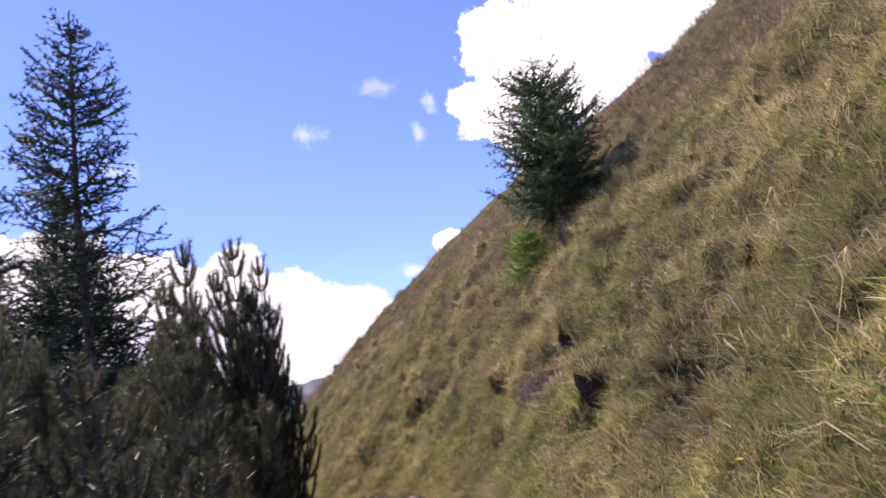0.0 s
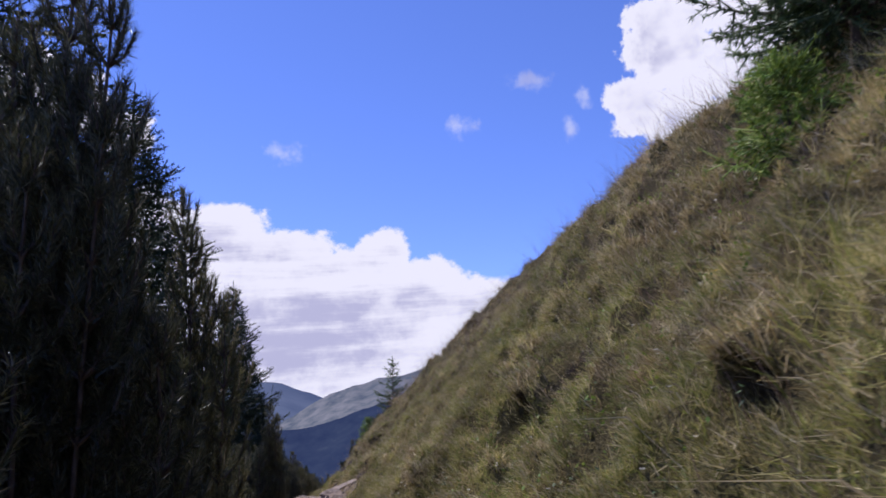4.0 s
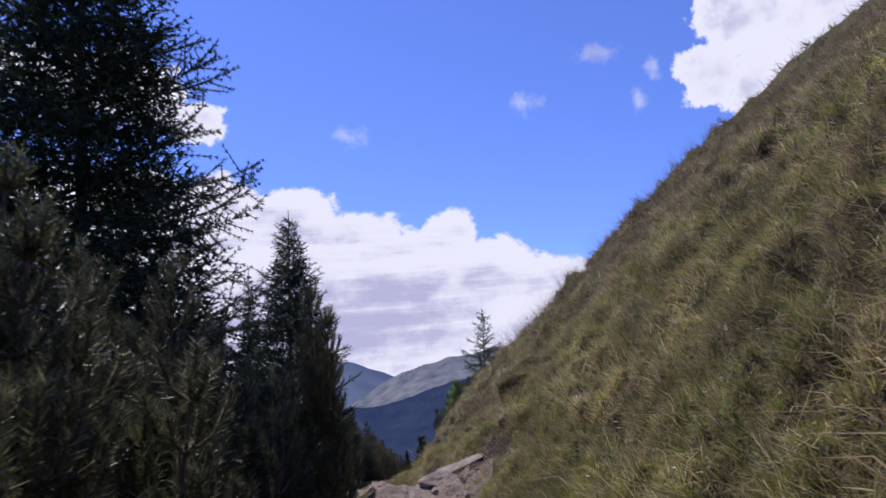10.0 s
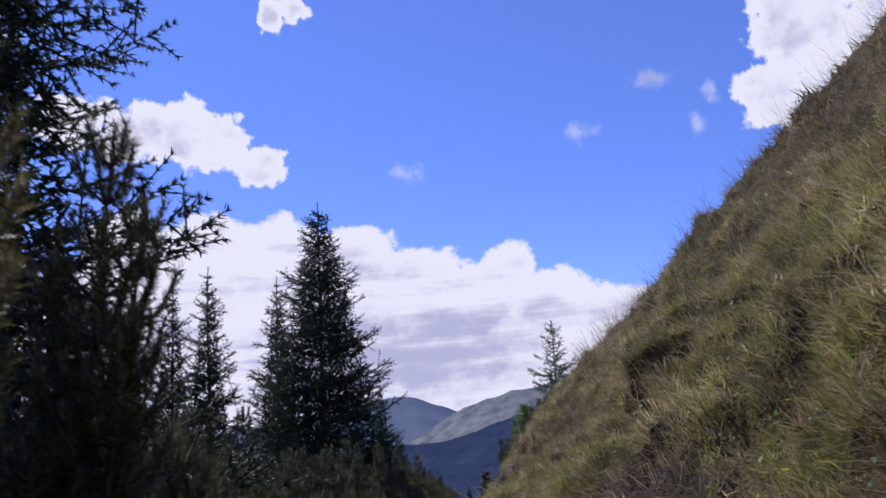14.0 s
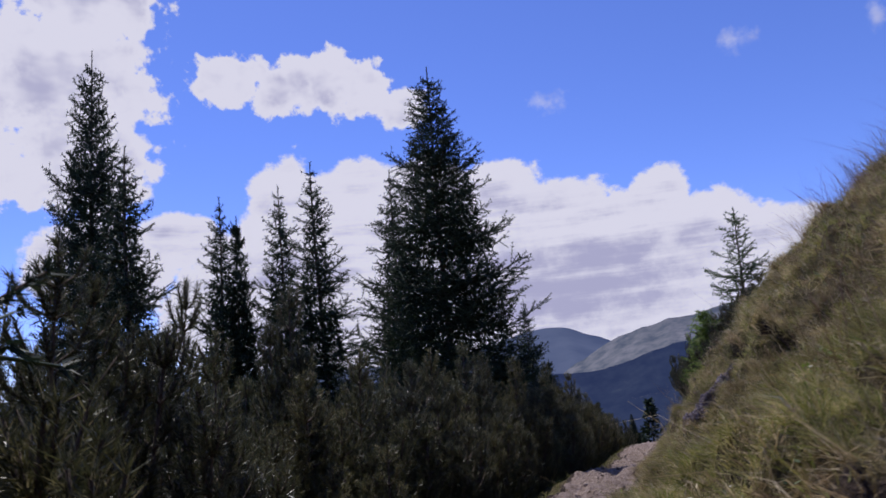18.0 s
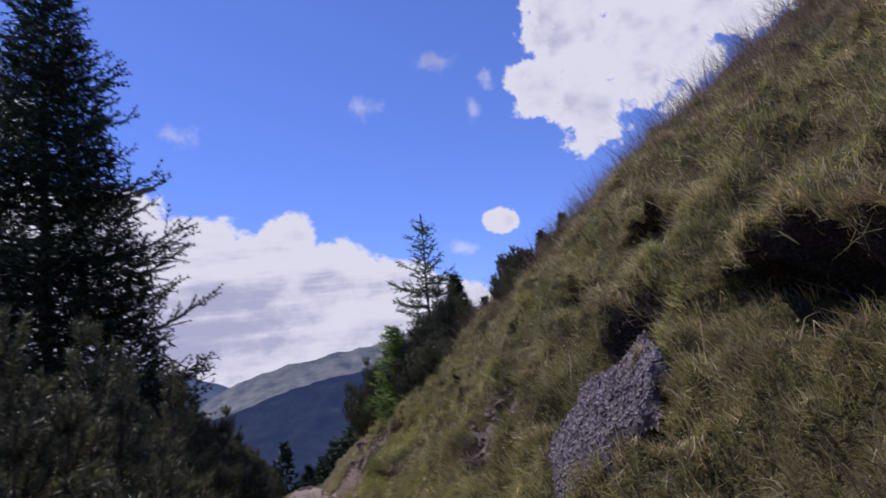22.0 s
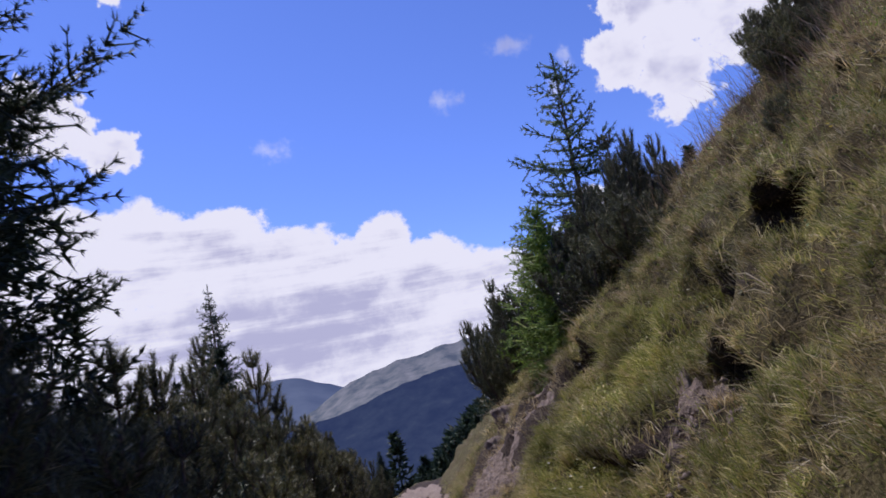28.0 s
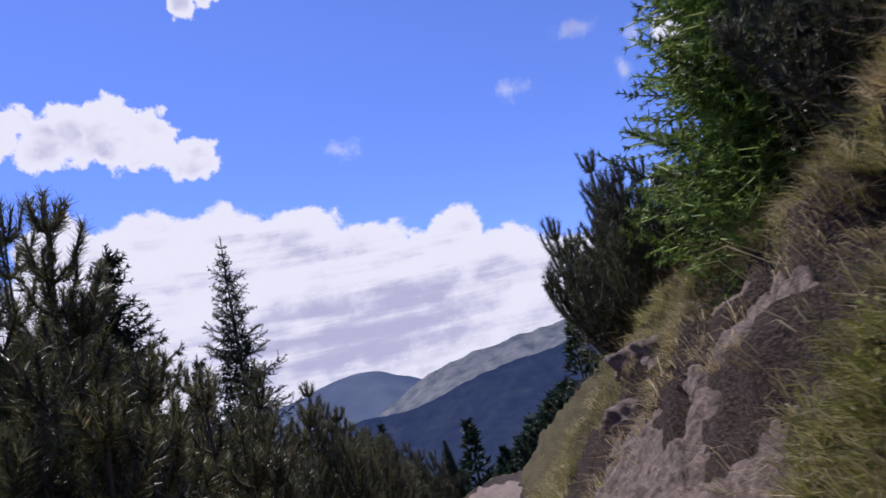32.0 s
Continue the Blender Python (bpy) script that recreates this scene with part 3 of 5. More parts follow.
# bluish base tones and blue emission stand in for the haze of distance
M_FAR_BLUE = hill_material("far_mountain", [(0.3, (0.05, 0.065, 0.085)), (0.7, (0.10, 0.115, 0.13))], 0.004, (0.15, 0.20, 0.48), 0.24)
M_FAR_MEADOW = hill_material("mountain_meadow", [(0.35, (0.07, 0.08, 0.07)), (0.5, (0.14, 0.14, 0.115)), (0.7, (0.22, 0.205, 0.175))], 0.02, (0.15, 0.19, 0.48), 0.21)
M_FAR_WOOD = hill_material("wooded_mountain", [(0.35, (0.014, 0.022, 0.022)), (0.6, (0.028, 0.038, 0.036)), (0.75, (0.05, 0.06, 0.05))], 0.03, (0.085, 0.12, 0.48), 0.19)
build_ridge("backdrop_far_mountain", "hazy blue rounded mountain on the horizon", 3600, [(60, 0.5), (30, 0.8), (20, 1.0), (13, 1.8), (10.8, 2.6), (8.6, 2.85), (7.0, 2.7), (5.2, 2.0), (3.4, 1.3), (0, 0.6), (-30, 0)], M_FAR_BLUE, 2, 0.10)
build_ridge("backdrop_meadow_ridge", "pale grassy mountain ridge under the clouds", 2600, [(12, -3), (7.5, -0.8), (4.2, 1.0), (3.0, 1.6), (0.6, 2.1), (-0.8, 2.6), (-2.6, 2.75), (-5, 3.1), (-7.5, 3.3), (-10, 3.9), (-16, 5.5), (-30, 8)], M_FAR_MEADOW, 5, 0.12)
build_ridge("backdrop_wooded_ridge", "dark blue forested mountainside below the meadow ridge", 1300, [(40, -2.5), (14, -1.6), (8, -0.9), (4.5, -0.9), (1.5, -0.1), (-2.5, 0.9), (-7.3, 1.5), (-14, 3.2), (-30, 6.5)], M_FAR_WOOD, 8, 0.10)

# ---------------------------------------------------------------- needles, twigs and trees
rng = np.random.default_rng(5)


def spikes(pos, axis, length, width, spread, per, rnd, tip_only=0.0):
    """Needles round an axis: thin triangles that lean out from it. Returns verts, tris."""
    n = len(pos)
    pos, axis = np.repeat(pos, per, 0), np.repeat(axis, per, 0)
    length = np.repeat(np.broadcast_to(length, n), per) * rnd.uniform(0.7, 1.25, n * per)
    ref = rnd.normal(size=(n * per, 3))
    side = np.cross(axis, ref)
    side /= np.linalg.norm(side, axis=1, keepdims=True) + 1e-9
    way = axis * math.cos(spread) + side * math.sin(spread)
    flat = np.cross(way, rnd.normal(size=(n * per, 3)))
    flat /= np.linalg.norm(flat, axis=1, keepdims=True) + 1e-9
    w = width * rnd.uniform(0.7, 1.2, (n * per, 1))
    base = pos + rnd.normal(size=pos.shape) * 0.006
    v = np.stack([base - flat * w, base + flat * w, base + way * length[:, None]], 1).reshape(-1, 3)
    return v, np.arange(len(v)).reshape(-1, 3)


def tube(points, radii, sides=5):
    """A tapering stem through points. Returns verts, tris."""
    pts = np.asarray(points, dtype=float)
    n = len(pts)
    tang = np.gradient(pts, axis=0)
    tang /= np.linalg.norm(tang, axis=1, keepdims=True) + 1e-9
    ref = np.array([0.31, 0.83, 0.12]) if abs(tang[0][2]) > 0.5 else np.array([0, 0, 1.0])
    a = np.cross(tang, ref)
    a /= np.linalg.norm(a, axis=1, keepdims=True) + 1e-9
    b = np.cross(tang, a)
    ang = np.linspace(0, 2 * math.pi, sides, endpoint=False)
    r = np.asarray(radii)[:, None, None]
    ring = pts[:, None, :] + r * (np.cos(ang)[None, :, None] * a[:, None, :] + np.sin(ang)[None, :, None] * b[:, None, :])
    v = ring.reshape(-1, 3)
    t = []
    for k in range(n - 1):
        for s in range(sides):
            p, q = k * sides + s, k * sides + (s + 1) % sides
            t += [(p, q, q + sides), (p, q + sides, p + sides)]
    return v, np.array(t)


def prisms(ends, r0, r1):
    """Three-sided tapering twigs between pairs of points."""
    a, b = (np.array(c) for c in zip(*ends))
    d = b - a
    d /= np.linalg.norm(d, axis=1, keepdims=True) + 1e-9
    s = np.cross(d, np.array([0.2, 0.3, 0.93]))
    s /= np.linalg.norm(s, axis=1, keepdims=True) + 1e-9
    t = np.cross(d, s)
    rings = []
    for p, r in ((a, r0), (b, r1)):
        for k in range(3):
            w = k * 2.0944
            rings.append(p + r * (math.cos(w) * s + math.sin(w) * t))
    v = np.stack(rings, 1).reshape(-1, 3)
    i = np.arange(len(a))[:, None] * 6
    tri = [i + f for f in ([0, 1, 4], [0, 4, 3], [1, 2, 5], [1, 5, 4], [2, 0, 3], [2, 3, 5], [3, 4, 5])]
    return v, np.concatenate(tri)


def gather(chunks):
    vs, ts, off = [], [], 0
    for v, t in chunks:
        vs.append(v)
        ts.append(t + off)
        off += len(v)
    return np.concatenate(vs), np.concatenate(ts)


def spruce_meshes(height, radius, seed, needle_mat, spacing=0.29, low=0.06, fan=1.0, shape=0.68, core=0.5, lift=0.0, gap=0.10, twig=0.12, per=9):
    """Trunk and crown of a spruce: whorls of uneven boughs that sag and turn up at their tips, each a frond of side twigs."""
    rnd = np.random.default_rng(seed)
    zs = np.linspace(0, height, 14)
    bend = np.stack([0.06 * np.sin(zs * 0.6 + seed), 0.05 * np.cos(zs * 0.5 + seed), zs], 1)
    bend[:, :2] -= bend[0, :2]
    trunk = tube(bend, 0.011 * height * (1 - zs / height * 0.96) + 0.006, 7)
    wood, pos, axis, shoots = [trunk], [], [], []
    z = low * height
    while z < height * 0.975:
        s = z / height
        reach = radius * (1 - s) ** shape * (1 - 0.3 * math.exp(-((s - low) / 0.06) ** 2))
        count = rnd.integers(5, 9)
        start = rnd.uniform(0, 6.28)
        for k in range(count):
            if rnd.uniform() < gap:
                continue
            L = reach * rnd.uniform(0.62, 1.14)
            if L < 0.07:
                continue
            a = start + k * 6.283 / count + rnd.uniform(-0.35, 0.35)
            zb = min(z + rnd.uniform(-0.5, 0.5) * spacing, height * 0.97)
            rise = 0.80 * s ** 1.6 - 0.22 + lift + rnd.uniform(-0.18, 0.18)
            n = max(4, int(L / 0.16))
            q = np.linspace(0, 1, n)
            h = L * (rise * q + (0.14 * (1 - s) + 0.08) * q ** 3.0 - 0.12 * (1 - s) * np.sin(q * math.pi))
            base = np.array([np.interp(zb, zs, bend[:, 0]), np.interp(zb, zs, bend[:, 1]), zb])
            out, acr = np.array([math.cos(a), math.sin(a), 0]), np.array([-math.sin(a), math.cos(a), 0])
            line = base + out * (L * q)[:, None] + np.array([0, 0, 1]) * h[:, None] + acr * (0.06 * L * np.sin(q * 3 + rnd.uniform(0, 6)))[:, None]
            if L > 0.4:
                few = line[::max(1, n // 4)]
                wood.append(tube(few, np.linspace(0.010 + 0.007 * L, 0.004, len(few)), 3))
            tang = np.gradient(line, axis=0)
            tang /= np.linalg.norm(tang, axis=1, keepdims=True)

            def along(f):
                return (np.stack([np.interp(f, q, line[:, c]) for c in range(3)], 1), np.stack([np.interp(f, q, tang[:, c]) for c in range(3)], 1))

            cp, ct = along(np.linspace(0.22 if L > 0.5 else 0, 1, max(4, int(L / 0.06))))
            pos.append(cp)
            axis.append(ct)
            # side twigs by pairs, longest in the middle of the bough
            f0 = np.repeat(np.arange(0.18, 0.97, twig / max(L, 0.3)), 2)
            m = len(f0)
            p0, t0 = along(f0)
            sgn = np.where(np.arange(m) % 2 == 0, 1.0, -1.0)[:, None]
            l2 = np.minimum((0.50 * L * (1 - f0) ** 0.8 * np.minimum(1, 0.35 + 2.2 * f0) + 0.09) * rnd.uniform(0.35, 1.4, m), 0.8)
            w = t0 * 0.55 + acr * sgn * 0.75 + rnd.normal(size=(m, 3)) * 0.34 + np.array([0, 0, -0.16])
            w /= np.linalg.norm(w, axis=1, keepdims=True)
            ends = p0 + w * l2[:, None] + np.array([0, 0, 0.12]) * l2[:, None]
            shoots += list(zip(p0, ends))
            steps = np.maximum(2, (l2 / 0.07).astype(int))
            idx = np.repeat(np.arange(m), steps)
            g = np.concatenate([np.linspace(0.12, 1, c) for c in steps])[:, None]
            pos.append(p0[idx] + (ends - p0)[idx] * g)
            axis.append(w[idx])
        z += spacing * rnd.uniform(0.7, 1.3) * (1.0 - 0.25 * s)
    tip = np.linspace(height * 0.93, height, 10)
    pos.append(np.stack([np.interp(tip, zs, bend[:, 0]), np.interp(tip, zs, bend[:, 1]), tip], 1))
    axis.append(np.repeat(np.array([[0, 0, 1.0]]), 10, 0))
    pos, axis = np.concatenate(pos), np.concatenate(axis)
    crown = [spikes(pos, axis, 0.068 * fan, 0.0068 * fan, 0.75, per, rnd), prisms(shoots, 0.011 * fan, 0.006 * fan)]
    if core:      # dense inner twigs round the trunk
        n = int((620 if height > 4 else 900) * height * core / 0.45)
        cs = 0.75 if height > 4 else 0.4
        zc = height * (low + (0.95 - low) * (1 - np.sqrt(rnd.uniform(0, 1, n))))
        rc = radius * (1 - zc / height) ** shape * core * np.sqrt(rnd.uniform(0.02, 1, n))
        ac = rnd.uniform(0, 6.283, n)
        pc = np.stack([rc * np.cos(ac), rc * np.sin(ac), zc], 1)
        wc = np.stack([np.cos(ac), np.sin(ac), rnd.uniform(-0.6, 0.5, n)], 1)
        crown.append(spikes(pc, wc / np.linalg.norm(wc, axis=1, keepdims=True), 0.22 * cs, 0.026 * cs, 0.9, 3, rnd))
    return mesh_arrays("spruce_wood", *gather(wood), M_BARK), mesh_arrays("spruce_crown", *gather(crown), needle_mat)


def plant(name, meshes, m, label, category, group, names=("trunk", "crown")):
    ob = new(name)
    ob.matrix_basis = m
    for nm, me in zip(names, meshes):
        part(nm, me, ob)
    return tagged(ob, label, category, group)


def pine_meshes(height, spread, stems, seed, fine=1.0, reach=0.30, deep=1.5):
    """A dwarf pine: upcurved stems, each a narrow spire of brush-like candles in whorls under one leader. fine: 1 for near plants, less for far ones."""
    rnd = np.random.default_rng(seed)
    wood, pos, axis, bodies = [], [], [], []
    up = np.array([0, 0, 1.0])
    for k in range(stems):
        r = spread * math.sqrt((k + rnd.uniform(0, 1)) / stems)
        a = k * 2.39996 + rnd.uniform(-0.4, 0.4)
        out = np.array([math.cos(a), math.sin(a), 0])
        top = height * (1 - 0.36 * (r / spread) ** 2.0) * rnd.uniform(0.66, 1.0) if k else height
        foot, head = out * 0.3 * r, out * r + up * top
        q = np.linspace(0, 1, 9)
        line = foot + (head - foot) * np.stack([np.sin(q * 1.57), np.sin(q * 1.57), q ** 1.2], 1)
        line = line + rnd.normal(size=(1, 3)) * 0.05 * np.sin(q * 3.14)[:, None]
        wood.append(tube(line[::2], np.linspace(0.024, 0.007, 5), 4))

        def at(depth):
            f = np.clip(1 - np.asarray(depth) / top, 0.06, 1)
            return np.stack([np.interp(f, q, line[:, c]) for c in range(3)], -1)

        lead = rnd.uniform(0.12, 0.24)
        d = np.arange(0, lead, 0.024 / fine)
        pos.append(at(d))
        axis.append(np.repeat((0.9 * up + 0.15 * out)[None], len(d), 0))
        bodies.append((at(lead), at(0.015)))
        d, end = lead, min(deep * rnd.uniform(0.75, 1.1), 0.86 * top)
        while d < end:
            p0 = at(d)
            b0 = rnd.uniform(0, 6.283)
            many = rnd.integers(4, 7)
            for j in range(many):
                b = b0 + j * 6.283 / many + rnd.uniform(-0.35, 0.35)
                side = np.array([math.cos(b), math.sin(b), 0])
                l2 = min(0.06 + 0.28 * d, reach) * rnd.uniform(0.6, 1.3)
                tall = rnd.uniform(0.05, 0.13) + 0.45 * l2
                g = np.linspace(0, 1, max(4, int((l2 + tall) / (0.028 / fine))))[:, None]
                line2 = p0 + side * l2 * np.sin(g * 1.3) + up * (0.25 * l2 * g + tall * g ** 1.8)
                tang = np.gradient(line2, axis=0)
                tang /= np.linalg.norm(tang, axis=1, keepdims=True) + 1e-9
                skip = len(g) // 4
                pos.append(line2[skip:])
                axis.append(tang[skip:])
                half = len(g) // 2
                bodies += [(line2[0], line2[half]), (line2[half], line2[-1])]
            d += rnd.uniform(0.13, 0.24)
    pos, axis = np.concatenate(pos), np.concatenate(axis)
    w = 0.0030 / fine
    per = 9
    brush = [spikes(pos, axis, 0.078, w, 0.5, per, rnd), spikes(pos, axis, 0.066, w, 1.0, per, rnd)]
    wood.append(prisms(bodies, 0.010, 0.006))
    n = int(45 * stems)      # dead, shaded twigs inside the thicket
    ac, rc = rnd.uniform(0, 6.283, n), 0.8 * spread * np.sqrt(rnd.uniform(0, 1, n))
    hc = height * 0.68 * (1 - 0.4 * (rc / spread) ** 2) * rnd.uniform(0.05, 1, n)
    wc = np.stack([np.cos(ac), np.sin(ac), rnd.uniform(0.1, 1.5, n)], 1)
    brush.append(spikes(np.stack([rc * np.cos(ac), rc * np.sin(ac), hc], 1), wc / np.linalg.norm(wc, axis=1, keepdims=True), 0.085, 0.006, 0.8, 4, rnd))
    return mesh_arrays("pine_stems", *gather(wood), M_BARK), mesh_arrays("pine_needles", *gather(brush), M_PINE)


def stand(x, y, turn=0.0, s=1.0, sink=0.08, tall=1.0, lean=0.0):
    return pose(x, y, float(ground_z(x, y)) - sink, 0, lean, turn) @ Matrix.Diagonal((s, s, s * tall, 1))


# spruces below the trail: x, y, height of the tip, variant
SPRUCE_BIG = [spruce_meshes(12.0, 3.75, 11, M_SPRUCE, shape=0.82, per=12, fan=0.85, core=0.68, gap=0.05, spacing=0.26), spruce_meshes(12.0, 3.2, 23, M_SPRUCE, shape=0.92, gap=0.16, core=0.4, spacing=0.42, fan=1.1, per=8), spruce_meshes(6.0, 2.2, 37, M_SPRUCE, spacing=0.25, shape=0.95)]
SPRUCES = [(-4.1, 22.2, 8.7, 0), (-7.2, 22.6, 9.6, 0), (-3.9, 13.0, 6.8, 1), (-5.0, 40.6, 7.0, 0), (-7.45, 43.5, 5.2, 1), (-9.6, 42.2, 5.5, 1), (-11.6, 43.6, 5.4, 1),
           (-13.2, 42.5, 5.0, 1), (-12.7, 42.8, 4.3, 2), (-17.9, 42.0, 11.1, 0), (-10.75, 35.5, 4.25, 1), (-6.3, 58.6, 2.0, 1), (-3.3, 60.0, -3.5, 2), (-3.7, 63.5, -4.5, 2), (-1.9, 64.0, -5.6, 2), (-8.6, 62, -0.5, 2), (-3.6, 46.9, -1.3, 2)]
for k, (x, y, ztip, v) in enumerate(SPRUCES):
    h0 = (12.0, 12.0, 6.0)[v]
    g = float(ground_z(x, y))
    s = max(0.35, (ztip - g) / h0)
    wide = min(s, 1.15)
    plant("spruce", SPRUCE_BIG[v], stand(x, y, 70 * k + (40 if 40 < y < 41 else 0), wide, 0.1, s / wide), "tall dark green spruce with upturned boughs below the trail", "tree", "spruces below the trail")

OPEN = spruce_meshes(9.6, 2.0, 83, M_SPRUCE, spacing=0.42, low=0.2, shape=0.6, core=0.0, lift=0.16, gap=0.05)
plant("spruce", OPEN, stand(-1.8, 11.5, 20, (7.5 - float(ground_z(-1.8, 11.5))) / 9.6, 0.1), "tall open-crowned spruce with layered boughs beside the trail", "tree", "spruces below the trail")

# dwarf pines hem the trail on its valley side
PINE_TALL = [pine_meshes(3.2, 1.05, 20, 3, 1.0, 0.38, 2.4), pine_meshes(3.0, 1.0, 18, 7, 1.0, 0.38, 2.4)]
PINE_LOW = [pine_meshes(1.7, 1.05, 18, 13, 1.0, 0.38), pine_meshes(1.5, 1.1, 18, 19, 1.0, 0.38), pine_meshes(1.9, 1.0, 17, 29, 1.0, 0.38)]
PINE_REAR = [pine_meshes(1.8, 1.3, 22, 41, 0.6, 0.38), pine_meshes(2.4, 1.3, 20, 43, 0.6, 0.38)]
PINE_SPIRE = pine_meshes(3.0, 0.42, 7, 47, 1.0, 0.26, 1.9)


def pine_top(y):
    """How far the pines rise over the tread of the trail."""
    return 1.05 * float(np.interp(y, [0, 5.6, 6.6, 8.3, 10, 11.4, 12.5, 13.5, 15, 17, 18.5, 20, 21, 22.3, 24, 25.2, 26, 28, 29.5, 31, 32.5, 35, 38, 40, 42, 44.2, 46, 49, 52, 58],
                                  [1.2, 1.3, 2.15, 3.0, 2.7, 2.8, 2.9, 2.15, 2.0, 2.2, 2.0, 1.75, 1.35, 1.1, 1.2, 1.7, 2.1, 1.85, 1.6, 1.85, 2.1, 2.1, 2.2, 1.85, 2.05, 2.35, 1.95, 2.1, 1.8, 1.5]))


k = 0
y = 2.8
while y < 60:
    for row, u0 in enumerate((-1.95, -3.5, -5.3)):
        if row == 2 and k % 2:
            continue
        yy = y + rng.uniform(-0.3, 0.3) + 0.5 * row
        x = float(trail_x(yy)) + u0 + rng.uniform(-0.2, 0.15)
        low = float(trail_z(yy)) - float(ground_z(x, yy))
        want = pine_top(yy) * rng.uniform(0.86, 1.04) * (1.0, 1.02, 1.06)[row] + low
        if row == 2 or (row == 1 and k % 2 == 0):
            me, h0 = PINE_REAR[k % 2], (1.8, 2.4)[k % 2]
        elif want > 2.3:
            me, h0 = PINE_TALL[(k + row) % 2], (3.2, 3.0)[(k + row) % 2]
        else:
            j = (k * 2 + row) % 3
            me, h0 = PINE_LOW[j], (1.7, 1.5, 1.9)[j]
        s = want / h0
        sw = min(max(s, 0.9), 1.05)
        if row == 0:      # clear of the tread
            x = min(x, float(trail_x(yy)) - 0.45 - 1.08 * sw)
        plant("dwarf_pine", me, stand(x, yy, rng.uniform(0, 360), sw, 0.05, s / sw), "dense dark green dwarf mountain pine with upright candles beside the trail", "shrub",
              "dwarf pines along the trail", ("stem", "foliage"))
    y += 1.1 if y < 45 else 1.4
    k += 1
# slim leaders that lean towards the tread
for x, y, ztip, wide in ((0.15, 8.2, 2.3, 0.95), (-0.4, 7.8, 2.2, 0.95), (0.42, 8.0, 2.0, 0.75), (0.28, 10.4, 1.8, 0.7), (-0.3, 19.05, 0.33, 0.6), (-0.5, 20.2, 0.0, 0.6), (-3.4, 45.3, -1.4, 1.0),
                         (-3.6, 46.5, -1.75, 1.0), (-3.9, 30.2, -0.35, 1.0), (-4.4, 29.0, -0.35, 1.0)):
    g = float(ground_z(x, y))
    plant("dwarf_pine", PINE_SPIRE, stand(x, y, 50 * y, wide, 0.05, (ztip - g) / 3.0 / wide), "slim upright dwarf mountain pine rising from the thicket", "shrub", "dwarf pines along the trail", ("stem", "foliage"))

# ---------------------------------------------------------------- growth on the slope above the trail
YOUNG = spruce_meshes(2.65, 1.35, 51, M_SPRUCE_YOUNG, spacing=0.13, low=0.20, fan=0.85, shape=0.42, core=0.4, lift=0.06, gap=0.10, twig=0.085)
plant("young_spruce", YOUNG, pose(5.25, 9.4, float(ground_z(5.25, 9.4)) - 0.1, 0, 0, 40), "bushy young spruce alone on the grassy slope", "tree", "")
SMALL = spruce_meshes(0.75, 0.5, 57, M_BRIGHT, spacing=0.10, low=0.05, fan=0.7, core=0.0, shape=0.5, twig=0.07)
plant("spruce_seedling", SMALL, pose(4.45, 9.2, float(ground_z(4.45, 9.2)) - 0.05, 0, 0, 10), "low bright green spruce seedling in the grass", "tree", "spruce seedlings")
THIN = spruce_meshes(4.5, 1.7, 61, M_SPRUCE_YOUNG, spacing=0.34, low=0.08, per=8, fan=1.0, core=0.0, shape=0.8, lift=0.12, twig=0.16)
G_THIN = float(ground_z(3.0, 48.2))
plant("slender_spruce", THIN, pose(3.0, 48.2, G_THIN - 0.1, 0, 0, 0) @ Matrix.Diagonal(((3.26 - G_THIN) / 4.5,) * 3 + (1,)), "slender open-crowned spruce above the trail", "tree", "")
GREEN = spruce_meshes(2.4, 0.95, 67, M_BRIGHT, spacing=0.16, low=0.05, fan=0.8, core=0.3, shape=0.6, twig=0.08)
plant("bright_spruce", GREEN, pose(1.5, 46.0, float(ground_z(1.5, 46.0)) - 0.1, 0, 0, 0), "small bright green spruce among dwarf pines", "tree", "spruce seedlings")
for x, y, h, j in ((2.2, 46.1, 2.2, 0), (2.75, 45.6, 2.3, 2), (3.3, 46.0, 2.1, 1), (2.5, 46.8, 2.4, 0), (3.6, 47.4, 2.0, 2), (2.0, 44.8, 1.4, 0), (2.3, 44.3, 0.95, 1), (1.15, 48.8, 2.3, 2), (1.4, 49.8, 2.3, 0), (2.2, 50.4, 2.2, 1), (2.7, 48.8, 2.2, 1)):
    h0 = (1.7, 1.5, 1.9)[j]
    plant("slope_pine", PINE_LOW[j], pose(x, y, float(ground_z(x, y)) - 0.1, 0, 0, 90 * j) @ Matrix.Diagonal((0.9, 0.9, h / h0, 1)), "dark dwarf pine clump on the slope above the trail", "shrub", "dwarf pines on the slope", ("stem", "foliage"))
JUNIPER = pine_meshes(0.9, 0.75, 26, 71, 0.9, 0.2)
for x, y, s in ((3.6, 42.3, 0.7), (4.1, 43.0, 0.8), (2.95, 41.6, 0.45), (4.6, 41.4, 0.6)):
    plant("juniper_bush", JUNIPER, pose(x, y, float(ground_z(x, y)) - 0.06, 0, -25, 60 * s) @ Matrix.Diagonal((s, s, s, 1)), "low dark juniper bush clinging to the slope", "shrub", "juniper bushes", ("stem", "foliage"))


# ---------------------------------------------------------------- grass
def slope_points(n, u_lo, u_hi, y_lo, y_hi, power=1.0):
    y = rng.uniform(y_lo, y_hi, n)
    u = u_lo + (u_hi - u_lo) * rng.uniform(0, 1, n) ** power
    x = trail_x(y) + u
    return x, y


